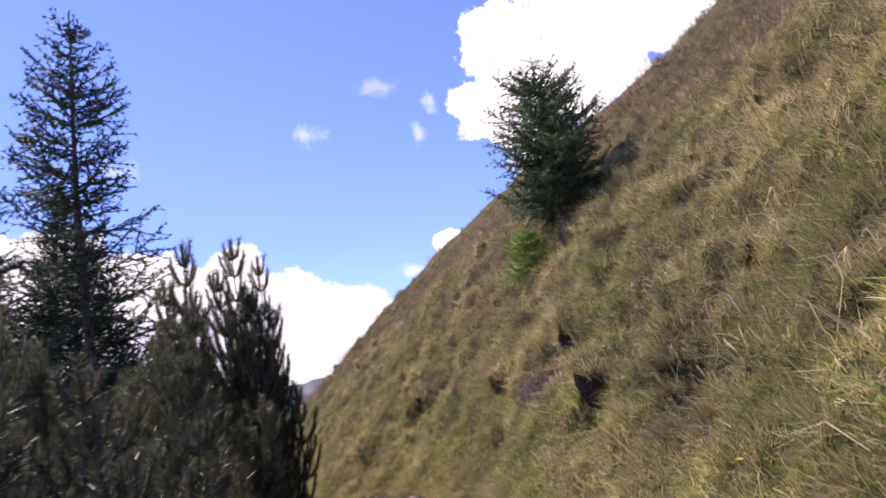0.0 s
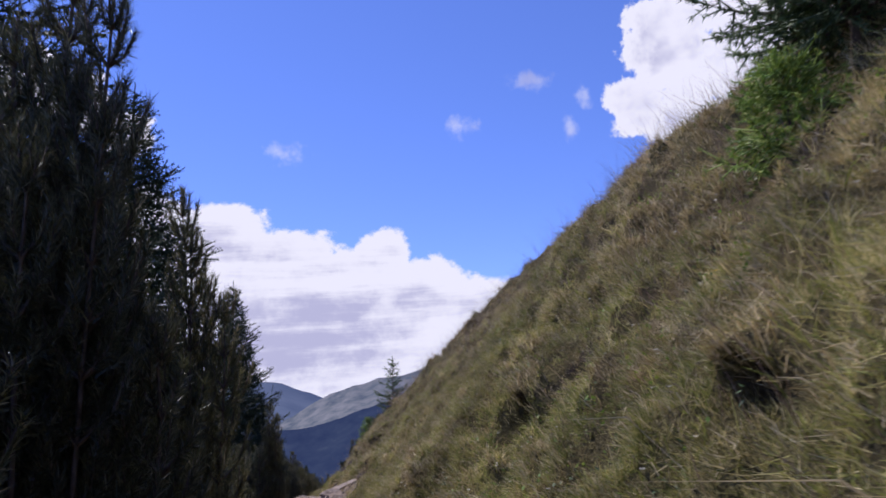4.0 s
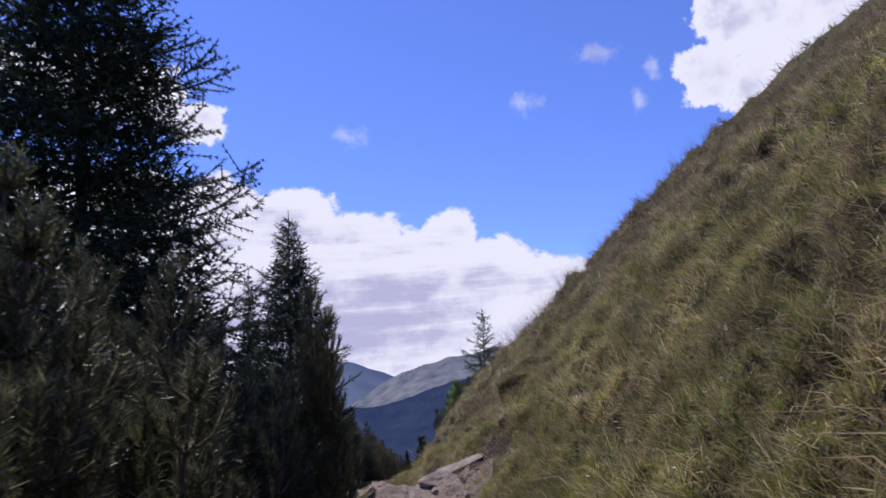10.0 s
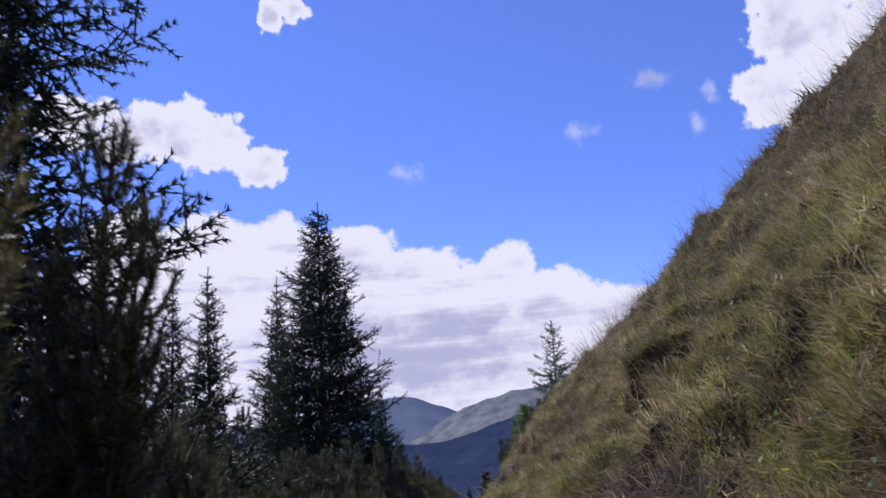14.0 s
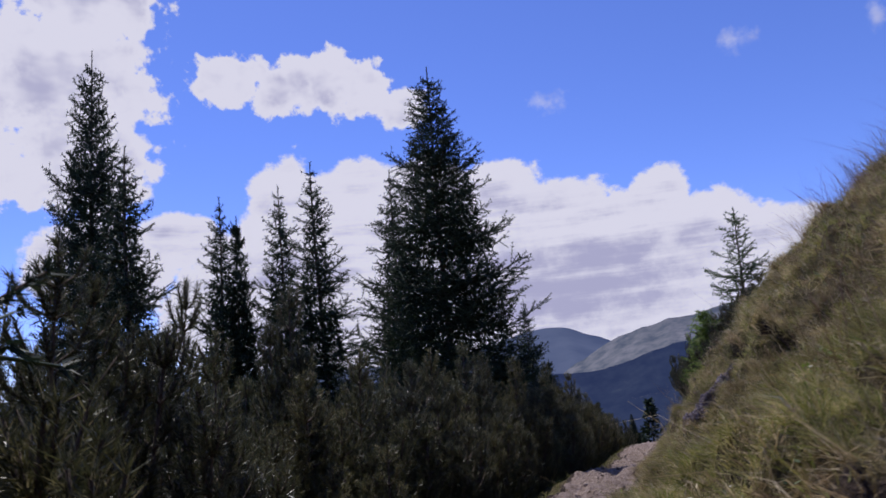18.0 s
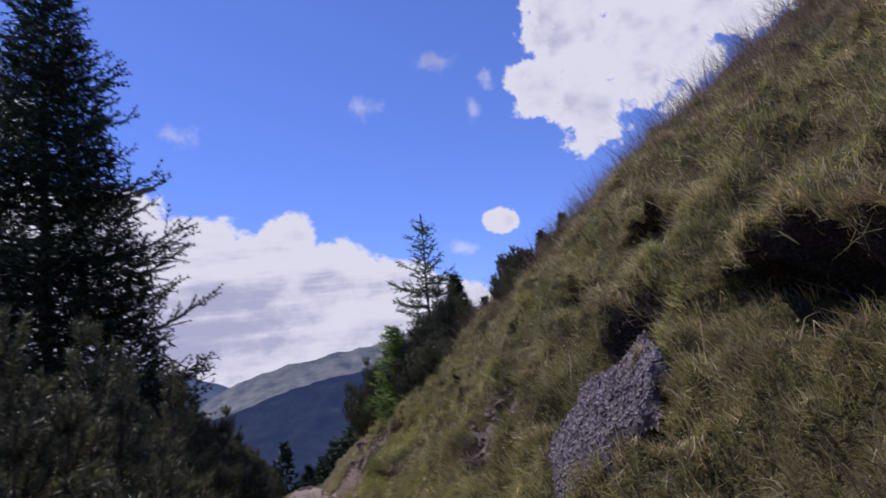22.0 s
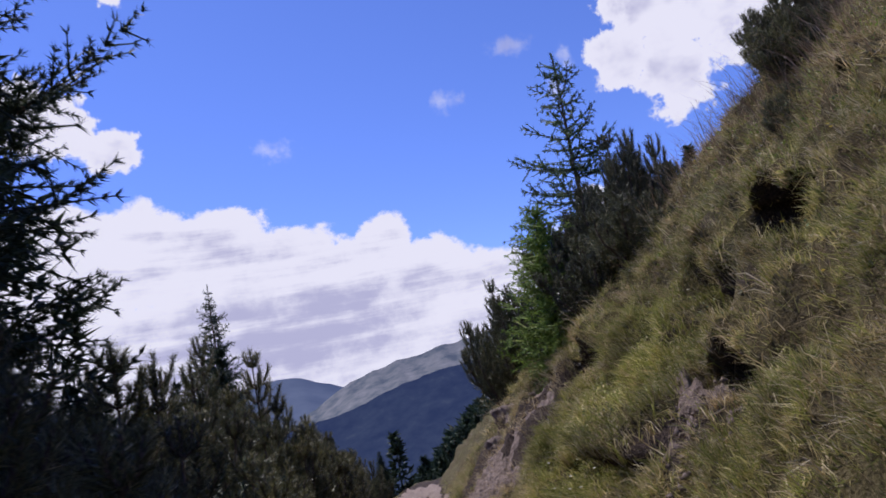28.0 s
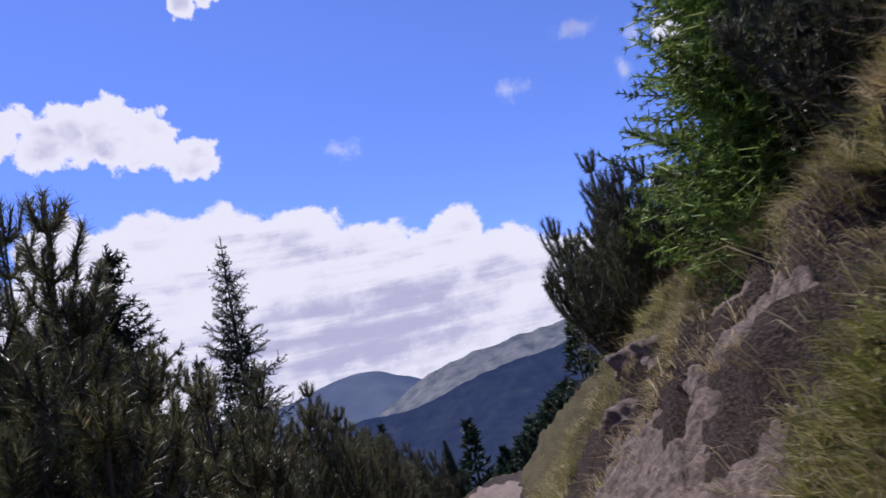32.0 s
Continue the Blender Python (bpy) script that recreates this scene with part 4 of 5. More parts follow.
def gaps(x, y):
    """Low in the creases and in worn, thin patches of the turf."""
    return 0.25 + 1.2 * tussock(x, y) + 0.35 * vnoise(x * 2.1 + 0.3 * y, y * 1.6, 301) + 0.25 * vnoise(x * 6.0, y * 4.0, 305)


def turf(n, u_lo, u_hi, y_lo, y_hi, length, width, mat, name, label, power=1.0, near=1.0):
    """Short tufted turf: single pointed blades standing out of the mounds in every direction, in little tufts."""
    per = 8
    y = y_lo + (y_hi - y_lo) * rng.uniform(0, 1, n // per) ** near
    x = trail_x(y) + u_lo + (u_hi - u_lo) * rng.uniform(0, 1, len(y)) ** power
    ok = (bare_ground(x, y) + rng.uniform(-0.2, 0.2, len(x)) < 0.5) & (gaps(x, y) > rng.uniform(0.28, 0.78, len(x)))
    x, y = x[ok], y[ok]
    way = rng.normal(size=(len(x), 3)) * np.array([0.4, 0.5, 0.3]) + np.array([-0.62, 0, 0.75])
    L = length * rng.uniform(0.5, 1.5, len(x)) * (0.45 + 0.8 * tussock(x, y))
    r = 4.5 * width
    x, y, way, L = np.repeat(x, per), np.repeat(y, per), np.repeat(way, per, 0), np.repeat(L, per)
    m = len(x)
    x, y = x + rng.normal(size=m) * r, y + rng.normal(size=m) * r
    base = np.stack([x + lip_shift(x, y), y, ground_z(x, y) - 0.01], 1)
    d = way + rng.normal(size=(m, 3)) * 0.5
    d /= np.linalg.norm(d, axis=1, keepdims=True)
    side = np.cross(d, rng.normal(size=(m, 3)))
    side *= (width * rng.uniform(0.6, 1.3, m) / np.linalg.norm(side, axis=1))[:, None]
    v = np.stack([base - side, base + side, base + d * (L * rng.uniform(0.6, 1.2, m))[:, None]], 1).reshape(-1, 3)
    return tagged(new(name, mesh_arrays(name, v, np.arange(3 * m).reshape(-1, 3), mat)), label, "grass", kind="stuff")


def blades(x, y, length, width, lean, spread, mat, name, label, per=1, jitter=0.05, down=0.5, keep=0.5):
    """Tufts of blades: each blade a bent strip that leans out of its tuft and down the slope."""
    ok = (bare_ground(x, y) + rng.uniform(-0.15, 0.15, len(x)) < keep) & (gaps(x, y) > rng.uniform(0.2, 0.7, len(x)))
    x, y = np.repeat(x[ok], per), np.repeat(y[ok], per)
    n = len(x)
    length = np.repeat(np.broadcast_to(length, len(ok))[ok], per) * rng.uniform(0.5, 1.3, n)
    width = width * rng.uniform(0.7, 1.3, n)
    a = rng.uniform(0, 6.283, n)
    r = jitter * np.sqrt(rng.uniform(0, 1, n))
    x, y = x + r * np.cos(a), y + r * np.sin(a)
    base = np.stack([x + lip_shift(x, y), y, ground_z(x, y) - 0.02], 1)
    out = np.stack([np.cos(a), np.sin(a), np.zeros(n)], 1) * rng.uniform(0.1, spread, n)[:, None]
    way = np.repeat(rng.normal(size=(n // per, 2)), per, 0)
    fall = np.stack([-1.0 + 0.45 * way[:, 0], 0.75 * way[:, 1], np.zeros(n)], 1) * (lean * rng.uniform(0.2, 1.2, n))[:, None]
    d0 = np.array([-0.25, 0, 1.0]) + out + 0.35 * fall
    d0 /= np.linalg.norm(d0, axis=1, keepdims=True)
    d1 = d0 + out * 0.8 + fall * 1.0 - np.array([0, 0, 1.0]) * (down * rng.uniform(0.3, 1.3, n))[:, None]
    d1 /= np.linalg.norm(d1, axis=1, keepdims=True)
    side = np.cross(d0, rng.normal(size=(n, 3)))
    side /= np.linalg.norm(side, axis=1, keepdims=True)
    w = side * width[:, None]
    mid = base + d0 * (length * 0.5)[:, None]
    tip = mid + d1 * (length * 0.55)[:, None]
    v = np.stack([base - w, base + w, mid + w * 0.8, mid - w * 0.8, tip], 1).reshape(-1, 3)
    i = np.arange(n)[:, None] * 5
    t = np.concatenate([i + [0, 1, 2], i + [0, 2, 3], i + [3, 2, 4]])
    ob = new(name, mesh_arrays(name, v, t, mat))
    return tagged(ob, label, "grass", kind="stuff")


def clump(x, y, scale, seed):
    return 0.5 + 0.5 * np.clip(fbm(x * scale, y * scale, seed, 3), -1, 1)


turf(900000, 0.55, 2.9, -0.5, 48, 0.10, 0.0023, M_TURF, "short_turf", "short tufted turf in green and straw colours on the slope", 1.1)
turf(200000, 2.6, 4.8, 0, 52, 0.12, 0.0040, M_TURF, "slope_turf", "short olive and straw turf higher on the slope")
turf(110000, 6.0, 18, 1, 66, 0.17, 0.010, M_BROWN_TURF, "upper_turf", "brownish dry turf on the upper slope", 1.3)
turf(220000, 2.3, 9, 0, 58, 0.12, 0.0055, M_BROWN_TURF, "brown_turf", "brown dry turf patches", 0.8)
xa, ya = slope_points(8000, 0.6, 2.8, -0.5, 50, 1.0)
ca = np.clip(1.3 * tussock(xa, ya), 0, 1)
blades(xa, ya, 0.06 + 0.11 * ca, 0.0024, 0.5, 1.0, M_GRASS, "green_grass", "green tufted mountain grass covering the slope", 8, 0.06, keep=0.5)
xa, ya = slope_points(3500, 2.2, 4.0, 0, 52, 1.0)
ca = np.clip(1.3 * tussock(xa, ya), 0, 1)
blades(xa, ya, 0.06 + 0.13 * ca, 0.0036, 0.5, 1.0, M_GRASS, "slope_grass", "olive green tufted grass higher on the slope", 6, 0.08, keep=0.5)
xc, yc = slope_points(11000, 0.5, 5.0, -0.5, 50, 1.1)
cc = 0.5 * clump(xc, yc, 1.1, 99) + 0.65 * np.clip(1.4 * tussock(xc, yc), 0, 1)
sel = cc + rng.uniform(-0.2, 0.2, len(xc)) > 0.62
xc, yc, cc = xc[sel], yc[sel], cc[sel]
blades(xc, yc, 0.05 + 0.15 * cc, 0.0030, 0.9, 0.9, M_STRAW, "dry_grass", "bent straw-coloured dry grass hanging in tufts on the slope", 8, 0.05, down=1.0, keep=0.8)
hang = [(hx + rng.uniform(1.1, 1.9) * rc, hy + rng.uniform(-1, 1) * ra) for hx, hy, ra, rc, dep in HOLLOWS for _ in range(12)]
xh, yh = (np.array(c) for c in zip(*hang))
blades(xh, yh, 0.20, 0.0028, 1.1, 0.6, M_STRAW, "hanging_grass", "long dead grass hanging over washed-out hollows", 9, 0.06, down=1.5, keep=2.0)
xr, yr = slope_points(60000, 0.9, 5.5, 0, 48, 1.1)
up_x = xr - 0.06
sel = (ledges(up_x, yr)[1] > 0.45) & (gaps(xr, yr) > 0.35)
blades(xr[sel][:3600], yr[sel][:3600], 0.15, 0.0022, 1.1, 0.6, M_STRAW, "ledge_thatch", "dead straw-coloured grass hanging from the little turf ledges", 9, 0.05, down=1.6, keep=2.0)
xd, yd = slope_points(5000, 4.0, 20, 2, 80, 1.2)
blades(xd, yd, 0.24, 0.006, 0.7, 0.7, M_STALK, "brown_upper_grass", "brownish dry grass high on the slope", 5, 0.2, down=0.6, keep=0.7)
xe, ye = slope_points(8000, 1.0, 10, 1, 52, 0.8)
se = clump(xe, ye, 0.5, 123) > 0.5
blades(xe[se], ye[se], 0.55, 0.0018, 0.25, 0.35, M_STALK, "seed_stalks", "tall thin seed stalks standing against the sky", 3, 0.12, down=0.25, keep=0.5)
xe, ye = slope_points(1800, 3.4, 8.5, 33, 46, 1.0)
blades(xe, ye, 0.6, 0.0028, 0.25, 0.35, M_STALK, "skyline_stalks", "thin seed stalks and tall grass along the brow of the slope", 3, 0.15, down=0.3, keep=0.6)
xs, ys = 1.95 + 0.5 * rng.normal(size=200), 26.4 + 0.6 * rng.normal(size=200)
blades(xs, ys, 0.78, 0.0020, 0.2, 0.35, M_STALK, "tall_seed_stalks", "cluster of tall seed stalks on a hump of the slope", 2, 0.1, down=0.2, keep=0.6)
xf, yf = slope_points(2600, -1.5, 0.7, -0.5, 56, 1.0)
blades(xf, yf, 0.12, 0.003, 0.1, 0.9, M_GRASS, "trailside_grass", "short grass at the edges of the trail", 6, 0.05, keep=0.42)


def herbs(n, name, label, mat, size, seed, u_lo=0.6, u_hi=4.5, y_lo=0, y_hi=48, level=0.56):
    """Low leafy plants in patches: folded leaves in rosettes."""
    x, y = slope_points(n, u_lo, u_hi, y_lo, y_hi, 1.1)
    ok = (clump(x, y, 0.7, seed) > level) & (bare_ground(x, y) < 0.5)
    x, y = x[ok], y[ok]
    per = 7
    m = len(x) * per
    x, y = np.repeat(x, per) + rng.normal(size=m) * 0.035, np.repeat(y, per) + rng.normal(size=m) * 0.035
    a = rng.uniform(0, 6.283, m)
    base = np.stack([x + lip_shift(x, y), y, ground_z(x, y) + rng.uniform(0.0, 0.12, m)], 1)
    d = np.stack([np.cos(a) - 0.3, np.sin(a), rng.uniform(0.2, 1.0, m)], 1)
    d /= np.linalg.norm(d, axis=1, keepdims=True)
    sd = np.cross(d, np.array([0, 0, 1.0]))
    sd /= np.linalg.norm(sd, axis=1, keepdims=True) + 1e-9
    L = size * rng.uniform(0.6, 1.3, (m, 1))
    v = np.stack([base, base + d * L * 0.5 + sd * L * 0.26, base + d * L, base + d * L * 0.5 - sd * L * 0.26], 1).reshape(-1, 3)
    i = np.arange(m)[:, None] * 4
    t = np.concatenate([i + [0, 1, 2], i + [0, 2, 3]])
    return tagged(new(name, mesh_arrays(name, v, t, mat)), label, "plants", kind="stuff")


herbs(5200, "leafy_herbs", "low leafy green herbs among the grass", M_HERB, 0.032, 201)
herbs(1500, "yellow_green_herbs", "yellow-green leafy herbs crowding the bank above the trail", M_LUSH, 0.026, 209, 1.1, 2.3, 40.6, 43.2, 0.35)
herbs(700, "hollow_herbs", "fresh leafy plants beside the washed-out hollows", M_HERB, 0.03, 213, 1.0, 1.9, 2.8, 5.0, 0.5)
herbs(2600, "bilberry_leaves", "dark green small-leaved plants in patches on the slope", M_SPRUCE_YOUNG, 0.03, 207, 0.9, 6)


def flower_heads(n, name, label, mat, seed):
    x, y = slope_points(n, 0.8, 4.2, 0, 47, 1.0)
    ok = (clump(x, y, 0.5, seed) > 0.45) & (bare_ground(x, y) < 0.4)
    x, y = x[ok], y[ok]
    z = ground_z(x, y) + rng.uniform(0.08, 0.2, len(x))
    vs, ts = [], []
    for k in range(5):
        a = k * 1.2566
        r = 0.014
        vs.append(np.stack([x, y, z], 1))
        vs.append(np.stack([x + r * math.cos(a), y + r * math.sin(a), z + 0.006], 1))
        vs.append(np.stack([x + r * math.cos(a + 1.1), y + r * math.sin(a + 1.1), z + 0.006], 1))
        i = np.arange(len(x))[:, None]
        ts.append(np.concatenate([i + (3 * k) * len(x), i + (3 * k + 1) * len(x), i + (3 * k + 2) * len(x)], 1))
    return tagged(new(name, mesh_arrays(name, np.concatenate(vs), np.concatenate(ts), mat)), label, "flowers", kind="stuff")


M_WHITE = blade_material("white_petals", [(0.0, (0.7, 0.68, 0.6)), (1.0, (0.85, 0.84, 0.8))], 0.6, 0.2)
M_YELLOW = blade_material("yellow_petals", [(0.0, (0.75, 0.55, 0.05)), (1.0, (0.85, 0.7, 0.12))], 0.6, 0.2)
flower_heads(1200, "white_flowers", "scattered tiny white flowers in the grass", M_WHITE, 211)
flower_heads(260, "yellow_flowers", "scattered tiny yellow flowers in the grass", M_YELLOW, 217)
xl = rng.uniform(0.1, 1.7, 1100)
yl = rng.uniform(40.2, 43.4, 1100)
ok = np.hypot((xl - 0.75) / 0.75, (yl - 41.8) / 1.5) < 1
blades(xl[ok], yl[ok], 0.20, 0.0032, 0.7, 0.8, M_LUSH, "lush_grass", "thick yellow-green grass mound spilling over the trail bank", 14, 0.09, down=0.9, keep=2.0)
xl, yl = slope_points(3200, 0.7, 3.6, 1, 47, 1.0)
ok = clump(xl, yl, 0.8, 231) > 0.6
blades(xl[ok], yl[ok], 0.15, 0.003, 0.5, 0.9, M_LUSH, "fresh_grass", "fresh bright green grass tufts in patches", 12, 0.07, down=0.7, keep=0.6)
xg, yg = slope_points(420, 0.7, 3.2, 1, 47, 1.0)
blades(xg, yg, 0.55, 0.0026, 1.2, 1.2, M_STRAW, "dead_stalks", "long pale dead grass stalks lying over the slope", 2, 0.1, down=1.0, keep=0.8)


# ---------------------------------------------------------------- rocks
def boulder(name, size, at, turn, seed, mat, label, group="", rough=0.16, flat=1.0):
    """An angular worn stone: a cut block with chipped faces."""
    bm = bmesh.new()
    bmesh.ops.create_icosphere(bm, subdivisions=4, radius=1.0)
    rnd = random.Random(seed)
    cuts = [(Vector((rnd.uniform(-1, 1), rnd.uniform(-1, 1), rnd.uniform(-0.8, 1))).normalized(), rnd.uniform(0.52, 0.85)) for _ in range(11)]
    off = Vector((seed * 1.7, seed * 0.9, 3.0))
    for v in bm.verts:
        for n, d in cuts:
            e = v.co.dot(n) - d
            if e > 0:
                v.co -= n * e * 0.93
        c = v.co.copy()
        v.co += c.normalized() * (rough * noise.fractal(c * 1.7 + off, 0.9, 2.0, 5) * 0.6)
        v.co = Vector((v.co.x * size[0], v.co.y * size[1], v.co.z * size[2]))
    me = bpy.data.meshes.new(name)
    bm.to_mesh(me)
    bm.free()
    me.materials.append(mat)
    me.polygons.foreach_set("use_smooth", [True] * len(me.polygons))
    ob = new(name, me)
    ob.matrix_basis = pose(*at, *turn)
    return tagged(ob, label, "rock", group)


def on_ground(x, y, up):
    return (x, y, float(ground_z(x, y)) + up)


def rough_patch(name, label, category, cx, cy, ax, ay, skew, mat, amp, fine, lift, seed, n=90):
    """A patch of broken rock or earth lying in the slope, chipped all over, its rim sunk into the turf."""
    a, b = np.meshgrid(np.linspace(-1, 1, n), np.linspace(-1, 1, n))
    x, y = cx + ax * a + skew * b, cy + ay * b - 0.06 * a
    edge = np.sqrt(a * a + b * b + 0.9 * a * a * b * b) + 0.20 * fbm(a * 2.2, b * 2.2, seed, 3)
    flat = trail_z(y) + np.interp(x - trail_x(y), PU, PH)
    chips = np.abs(fbm(x * fine, y * fine * 0.85, seed + 2, 3)) * amp + amp * np.floor(2.5 * (fbm(x * fine * 0.35 + y * 2, y * fine * 0.3, seed + 6, 2) + 1)) / 2.5
    z = flat + lift + chips - 0.5 * smooth(0.78, 1.15, edge)
    i = (np.arange(n - 1)[:, None] * n + np.arange(n - 1)[None, :]).ravel()
    tris = np.concatenate([np.stack([i, i + 1, i + n + 1], 1), np.stack([i, i + n + 1, i + n], 1)])
    me = mesh_arrays(name, np.stack([x.ravel(), y.ravel(), z.ravel()], 1), tris, mat)
    return tagged(new(name, me), label, category)


rough_patch("rock_outcrop", "crumbling purple-grey rock slab breaking out of the turf", "rock", 0.55, 32.45, 0.42, 0.78, 0.10, M_SLATE, 0.045, 24, 0.13, 61, 170)
rough_patch("earth_scar", "heap of loose red-brown earth below an eroded hollow", "soil", 0.42, 34.6, 0.34, 0.5, 0.05, M_SOIL, 0.11, 6, 0.0, 71)
rough_patch("earth_scar", "heap of loose red-brown earth below an eroded hollow", "soil", 0.58, 40.0, 0.24, 0.55, 0.12, M_SOIL, 0.10, 7, -0.04, 77)
rough_patch("earth_bank", "eroded brown earth bank with small stones beside the trail", "soil", 0.34, 44.95, 0.78, 1.6, 0.1, M_SOIL, 0.08, 7, 0.03, 81, 130)
rough_patch("trail_bank", "bare sandy earth bank beside the trail stones", "soil", 0.95, 21.4, 0.35, 1.0, -0.1, M_SOIL, 0.04, 8, 0.02, 91, 70)
for k, (x, y, sx, sy, sz, up, tilt) in enumerate(((1.0, 22.7, 0.48, 0.26, 0.15, 0.10, -14), (0.62, 22.1, 0.32, 0.24, 0.16, 0.04, 6), (0.35, 21.5, 0.26, 0.2, 0.13, 0.0, 0), (0.15, 20.8, 0.2, 0.16, 0.09, 0.0, 8), (0.45, 23.4, 0.3, 0.22, 0.16, 0.02, -5),
                                                 (0.75, 21.4, 0.2, 0.2, 0.12, 0.02, 10), (-0.1, 24.6, 0.26, 0.2, 0.14, 0.02, 0), (0.3, 24.9, 0.25, 0.2, 0.15, 0.02, -8), (-0.55, 26.6, 0.22, 0.18, 0.11, 0.0, 5), (-0.6, 27.4, 0.3, 0.2, 0.14, 0.02, 0), (-0.9, 29.4, 0.2, 0.15, 0.09, 0.0, 0),
                                                 (-0.3, 33.8, 0.22, 0.2, 0.12, 0.0, 0), (-0.4, 38.2, 0.22, 0.18, 0.12, -0.01, 0), (-0.45, 44.3, 0.2, 0.15, 0.12, 0.0, 0), (-0.3, 46.0, 0.24, 0.16, 0.14, 0.0, 10), (1.68, 1.65, 0.09, 0.08, 0.06, 0.0, 40))):
    boulder("trail_stone", (sx, sy, 0.7 * sz), on_ground(x, y, 0.6 * up), (4, tilt, 35 * k), 20 + k, M_STONE, "pale worn stone set in the trail", "stones in the trail", rough=0.12)


for k, (x, y, r) in enumerate(((0.62, 47.2, 0.26), (0.72, 46.5, 0.22), (0.40, 46.7, 0.20), (0.82, 45.95, 0.16), (0.28, 46.3, 0.17), (0.55, 46.05, 0.12), (0.12, 46.0, 0.12), (0.62, 35.2, 0.09), (0.42, 34.9, 0.11), (0.30, 34.6, 0.07), (0.58, 34.7, 0.07))):
    boulder("earth_clod", (r, 1.25 * r, 0.8 * r), on_ground(x, y, 0.03), (10 * (k % 3), 12, 50 * k), 80 + k, M_SOIL, "lumpy clod of dark brown earth on the eroded bank", "earth clods", rough=0.45)


def rubble(n, name, label, mat, seed):
    """Loose small stones and clods on bare earth, joined."""
    rnd = np.random.default_rng(seed)
    oc = np.array([(1, 0, 0), (-1, 0, 0), (0, 1, 0), (0, -1, 0), (0, 0, 1), (0, 0, -1)], dtype=float)
    fc = np.array([(0, 2, 4), (2, 1, 4), (1, 3, 4), (3, 0, 4), (2, 0, 5), (1, 2, 5), (3, 1, 5), (0, 3, 5)])
    y = rnd.uniform(0, 50, n)
    x = trail_x(y) + rnd.uniform(-0.6, 0.75, n)
    ok = bare_ground(x, y) > rnd.uniform(0.35, 0.8, n)
    x, y = x[ok], y[ok]
    m = len(x)
    size = 0.006 + 0.04 * rnd.uniform(0, 1, m) ** 5
    v = oc[None] * (size[:, None, None] * rnd.uniform(0.55, 1.3, (m, 6, 1))) + rnd.normal(size=(m, 6, 3)) * size[:, None, None] * 0.22
    v = v + np.stack([x, y, ground_z(x, y) + size * 0.5], 1)[:, None, :]
    t = fc[None] + (np.arange(m) * 6)[:, None, None]
    return tagged(new(name, mesh_arrays(name, v.reshape(-1, 3), t.reshape(-1, 3), mat)), label, "stones", kind="stuff")


rubble(3200, "trail_rubble", "loose small stones and clods on the bare earth", M_STONE, 5)


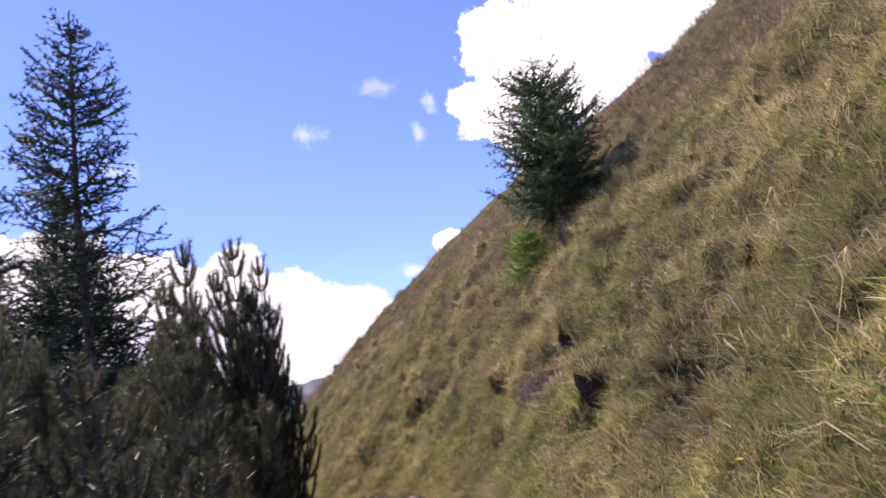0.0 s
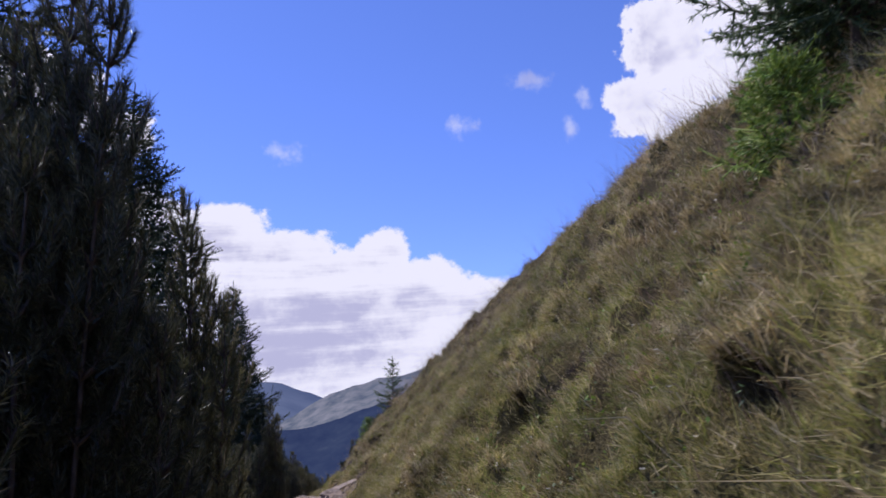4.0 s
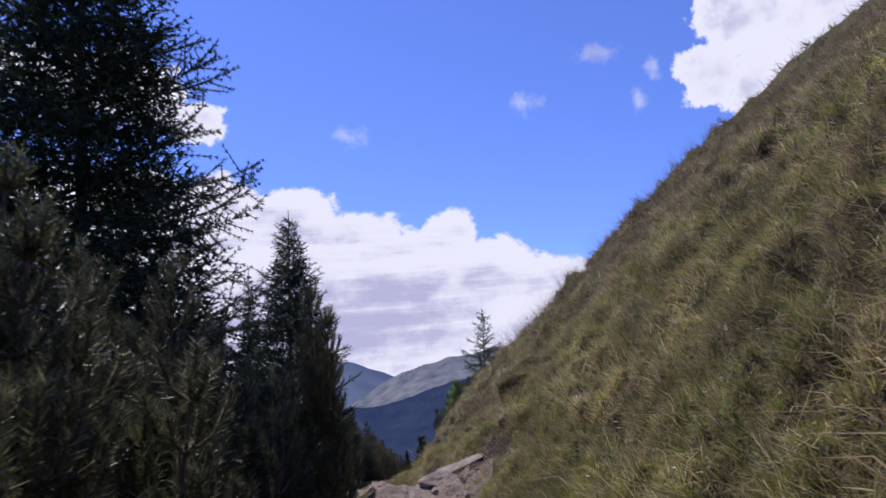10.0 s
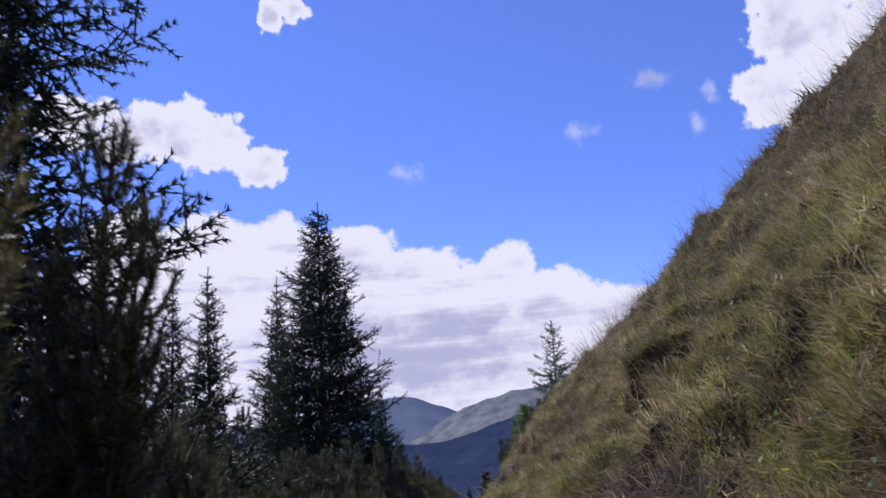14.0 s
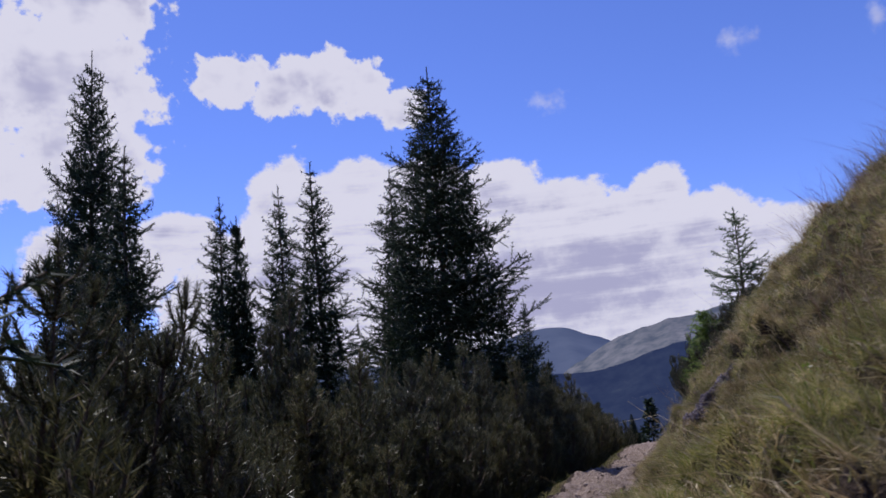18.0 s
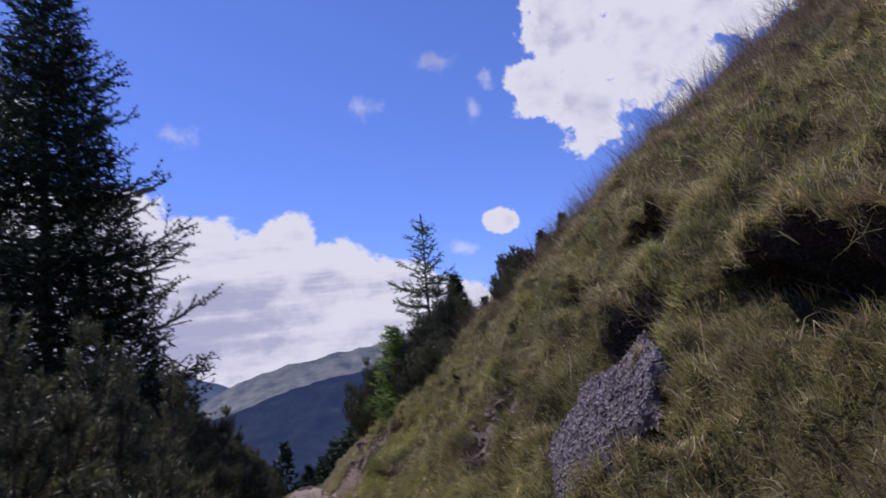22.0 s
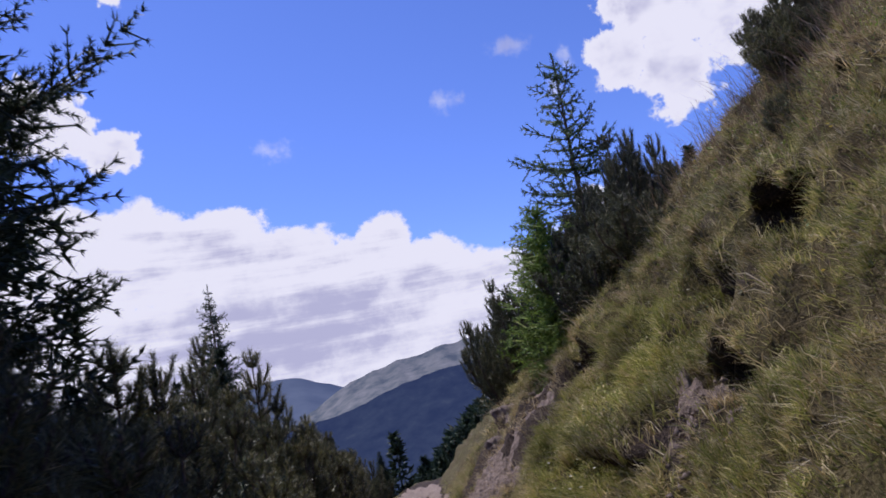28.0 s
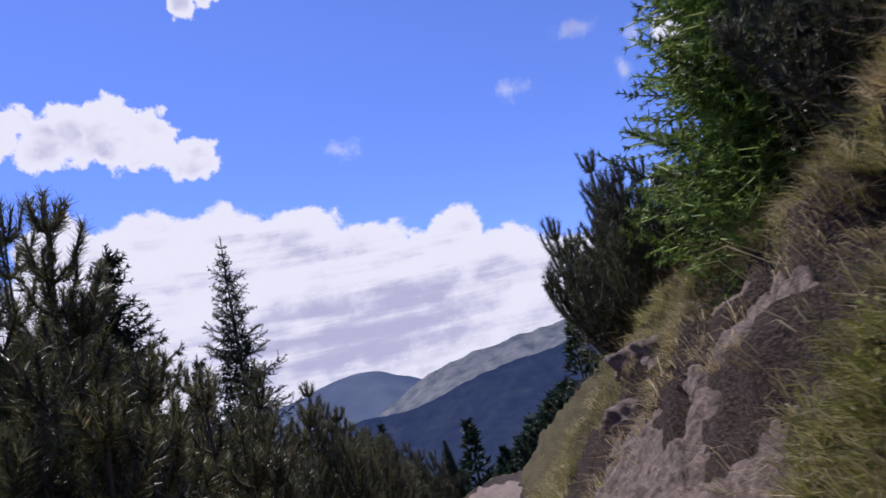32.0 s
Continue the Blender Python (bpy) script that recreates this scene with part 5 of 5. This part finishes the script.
def crumbs(n, name, label, spots, seed):
    """Crumbled earth strewn over the eroded banks, joined."""
    rnd = np.random.default_rng(seed)
    oc = np.array([(1, 0, 0), (-1, 0, 0), (0, 1, 0), (0, -1, 0), (0, 0, 1), (0, 0, -1)], dtype=float)
    fc = np.array([(0, 2, 4), (2, 1, 4), (1, 3, 4), (3, 0, 4), (2, 0, 5), (1, 2, 5), (3, 1, 5), (0, 3, 5)])
    pick = rnd.integers(0, len(spots), n)
    cx, cy, rx, ry = np.array(spots)[pick].T
    x, y = cx + rx * np.clip(rnd.normal(size=n) * 0.5, -1, 1), cy + ry * np.clip(rnd.normal(size=n) * 0.5, -1, 1)
    size = 0.005 + 0.028 * rnd.uniform(0, 1, n) ** 5
    flat = trail_z(y) + np.interp(x - trail_x(y), PU, PH)
    v = oc[None] * (size[:, None, None] * rnd.uniform(0.5, 1.2, (n, 6, 1))) + rnd.normal(size=(n, 6, 3)) * size[:, None, None] * 0.3
    v = v + np.stack([x, y, np.maximum(ground_z(x, y), flat + 0.05) + size * 0.4], 1)[:, None, :]
    t = fc[None] + (np.arange(n) * 6)[:, None, None]
    return tagged(new(name, mesh_arrays(name, v.reshape(-1, 3), t.reshape(-1, 3), M_SOIL)), label, "soil", kind="stuff")


crumbs(2000, "earth_crumbs", "crumbled brown earth on the eroded banks", [(0.25, 45.5, 0.6, 1.5), (0.45, 46.6, 0.4, 0.8), (0.45, 34.8, 0.35, 0.5), (0.47, 39.75, 0.28, 0.55)], 15)

# ---------------------------------------------------------------- far woods
def far_woods(name, label, spots, seed):
    """Ragged little conifers far down the hillside, joined."""
    rnd = np.random.default_rng(seed)
    chunks = []
    for x, y, h in spots:
        n = 90 if y > 130 else 240
        s = rnd.uniform(0, 1, n) ** 0.8
        a = rnd.uniform(0, 6.283, n)
        r = 0.25 * h * (1 - s) ** 0.85 * rnd.uniform(0.2, 1.0, n)
        g = float(ground_z(x, y))
        p = np.stack([x + r * np.cos(a), y + r * np.sin(a), g + h * (0.05 + 0.93 * s)], 1)
        w = np.stack([np.cos(a), np.sin(a), 0.35 + 0 * a], 1)
        chunks.append(spikes(p, w / np.linalg.norm(w, axis=1, keepdims=True), 0.085 * h, 0.02 * h, 0.5, 3, rnd))
        chunks.append(tube([(x, y, g - 0.3), (x, y, g + h * 0.9)], [0.02 * h, 0.004 * h], 4))
    return tagged(new(name, mesh_arrays(name, *gather(chunks), M_SPRUCE)), label, "forest", kind="stuff")


_r = random.Random(31)
spots = []
for _k in range(170):
    _y = _r.uniform(75, 190)
    spots.append((float(trail_x(_y)) + _r.uniform(-16, 30), _y, _r.uniform(3.5, 7)))
for _k in range(60):
    _y = _r.uniform(58, 110)
    spots.append((float(trail_x(_y)) + _r.uniform(-30, -6), _y, _r.uniform(3, 6)))
for _k in range(110):
    _a = _r.uniform(0.3, 7.0)
    _y = _r.uniform(88, 129)
    _x = -0.7 + (_y - 36) * math.tan(radians(_a))
    _top = -3.1 - (_y - 36) * math.tan(radians(6.9 - 0.85 * _a)) - _r.uniform(0, 1.5)
    spots.append((_x, _y, max(3.0, _top - float(ground_z(_x, _y)))))
far_woods("far_woods", "dark spruce forest on the lower hillside", spots, 77)
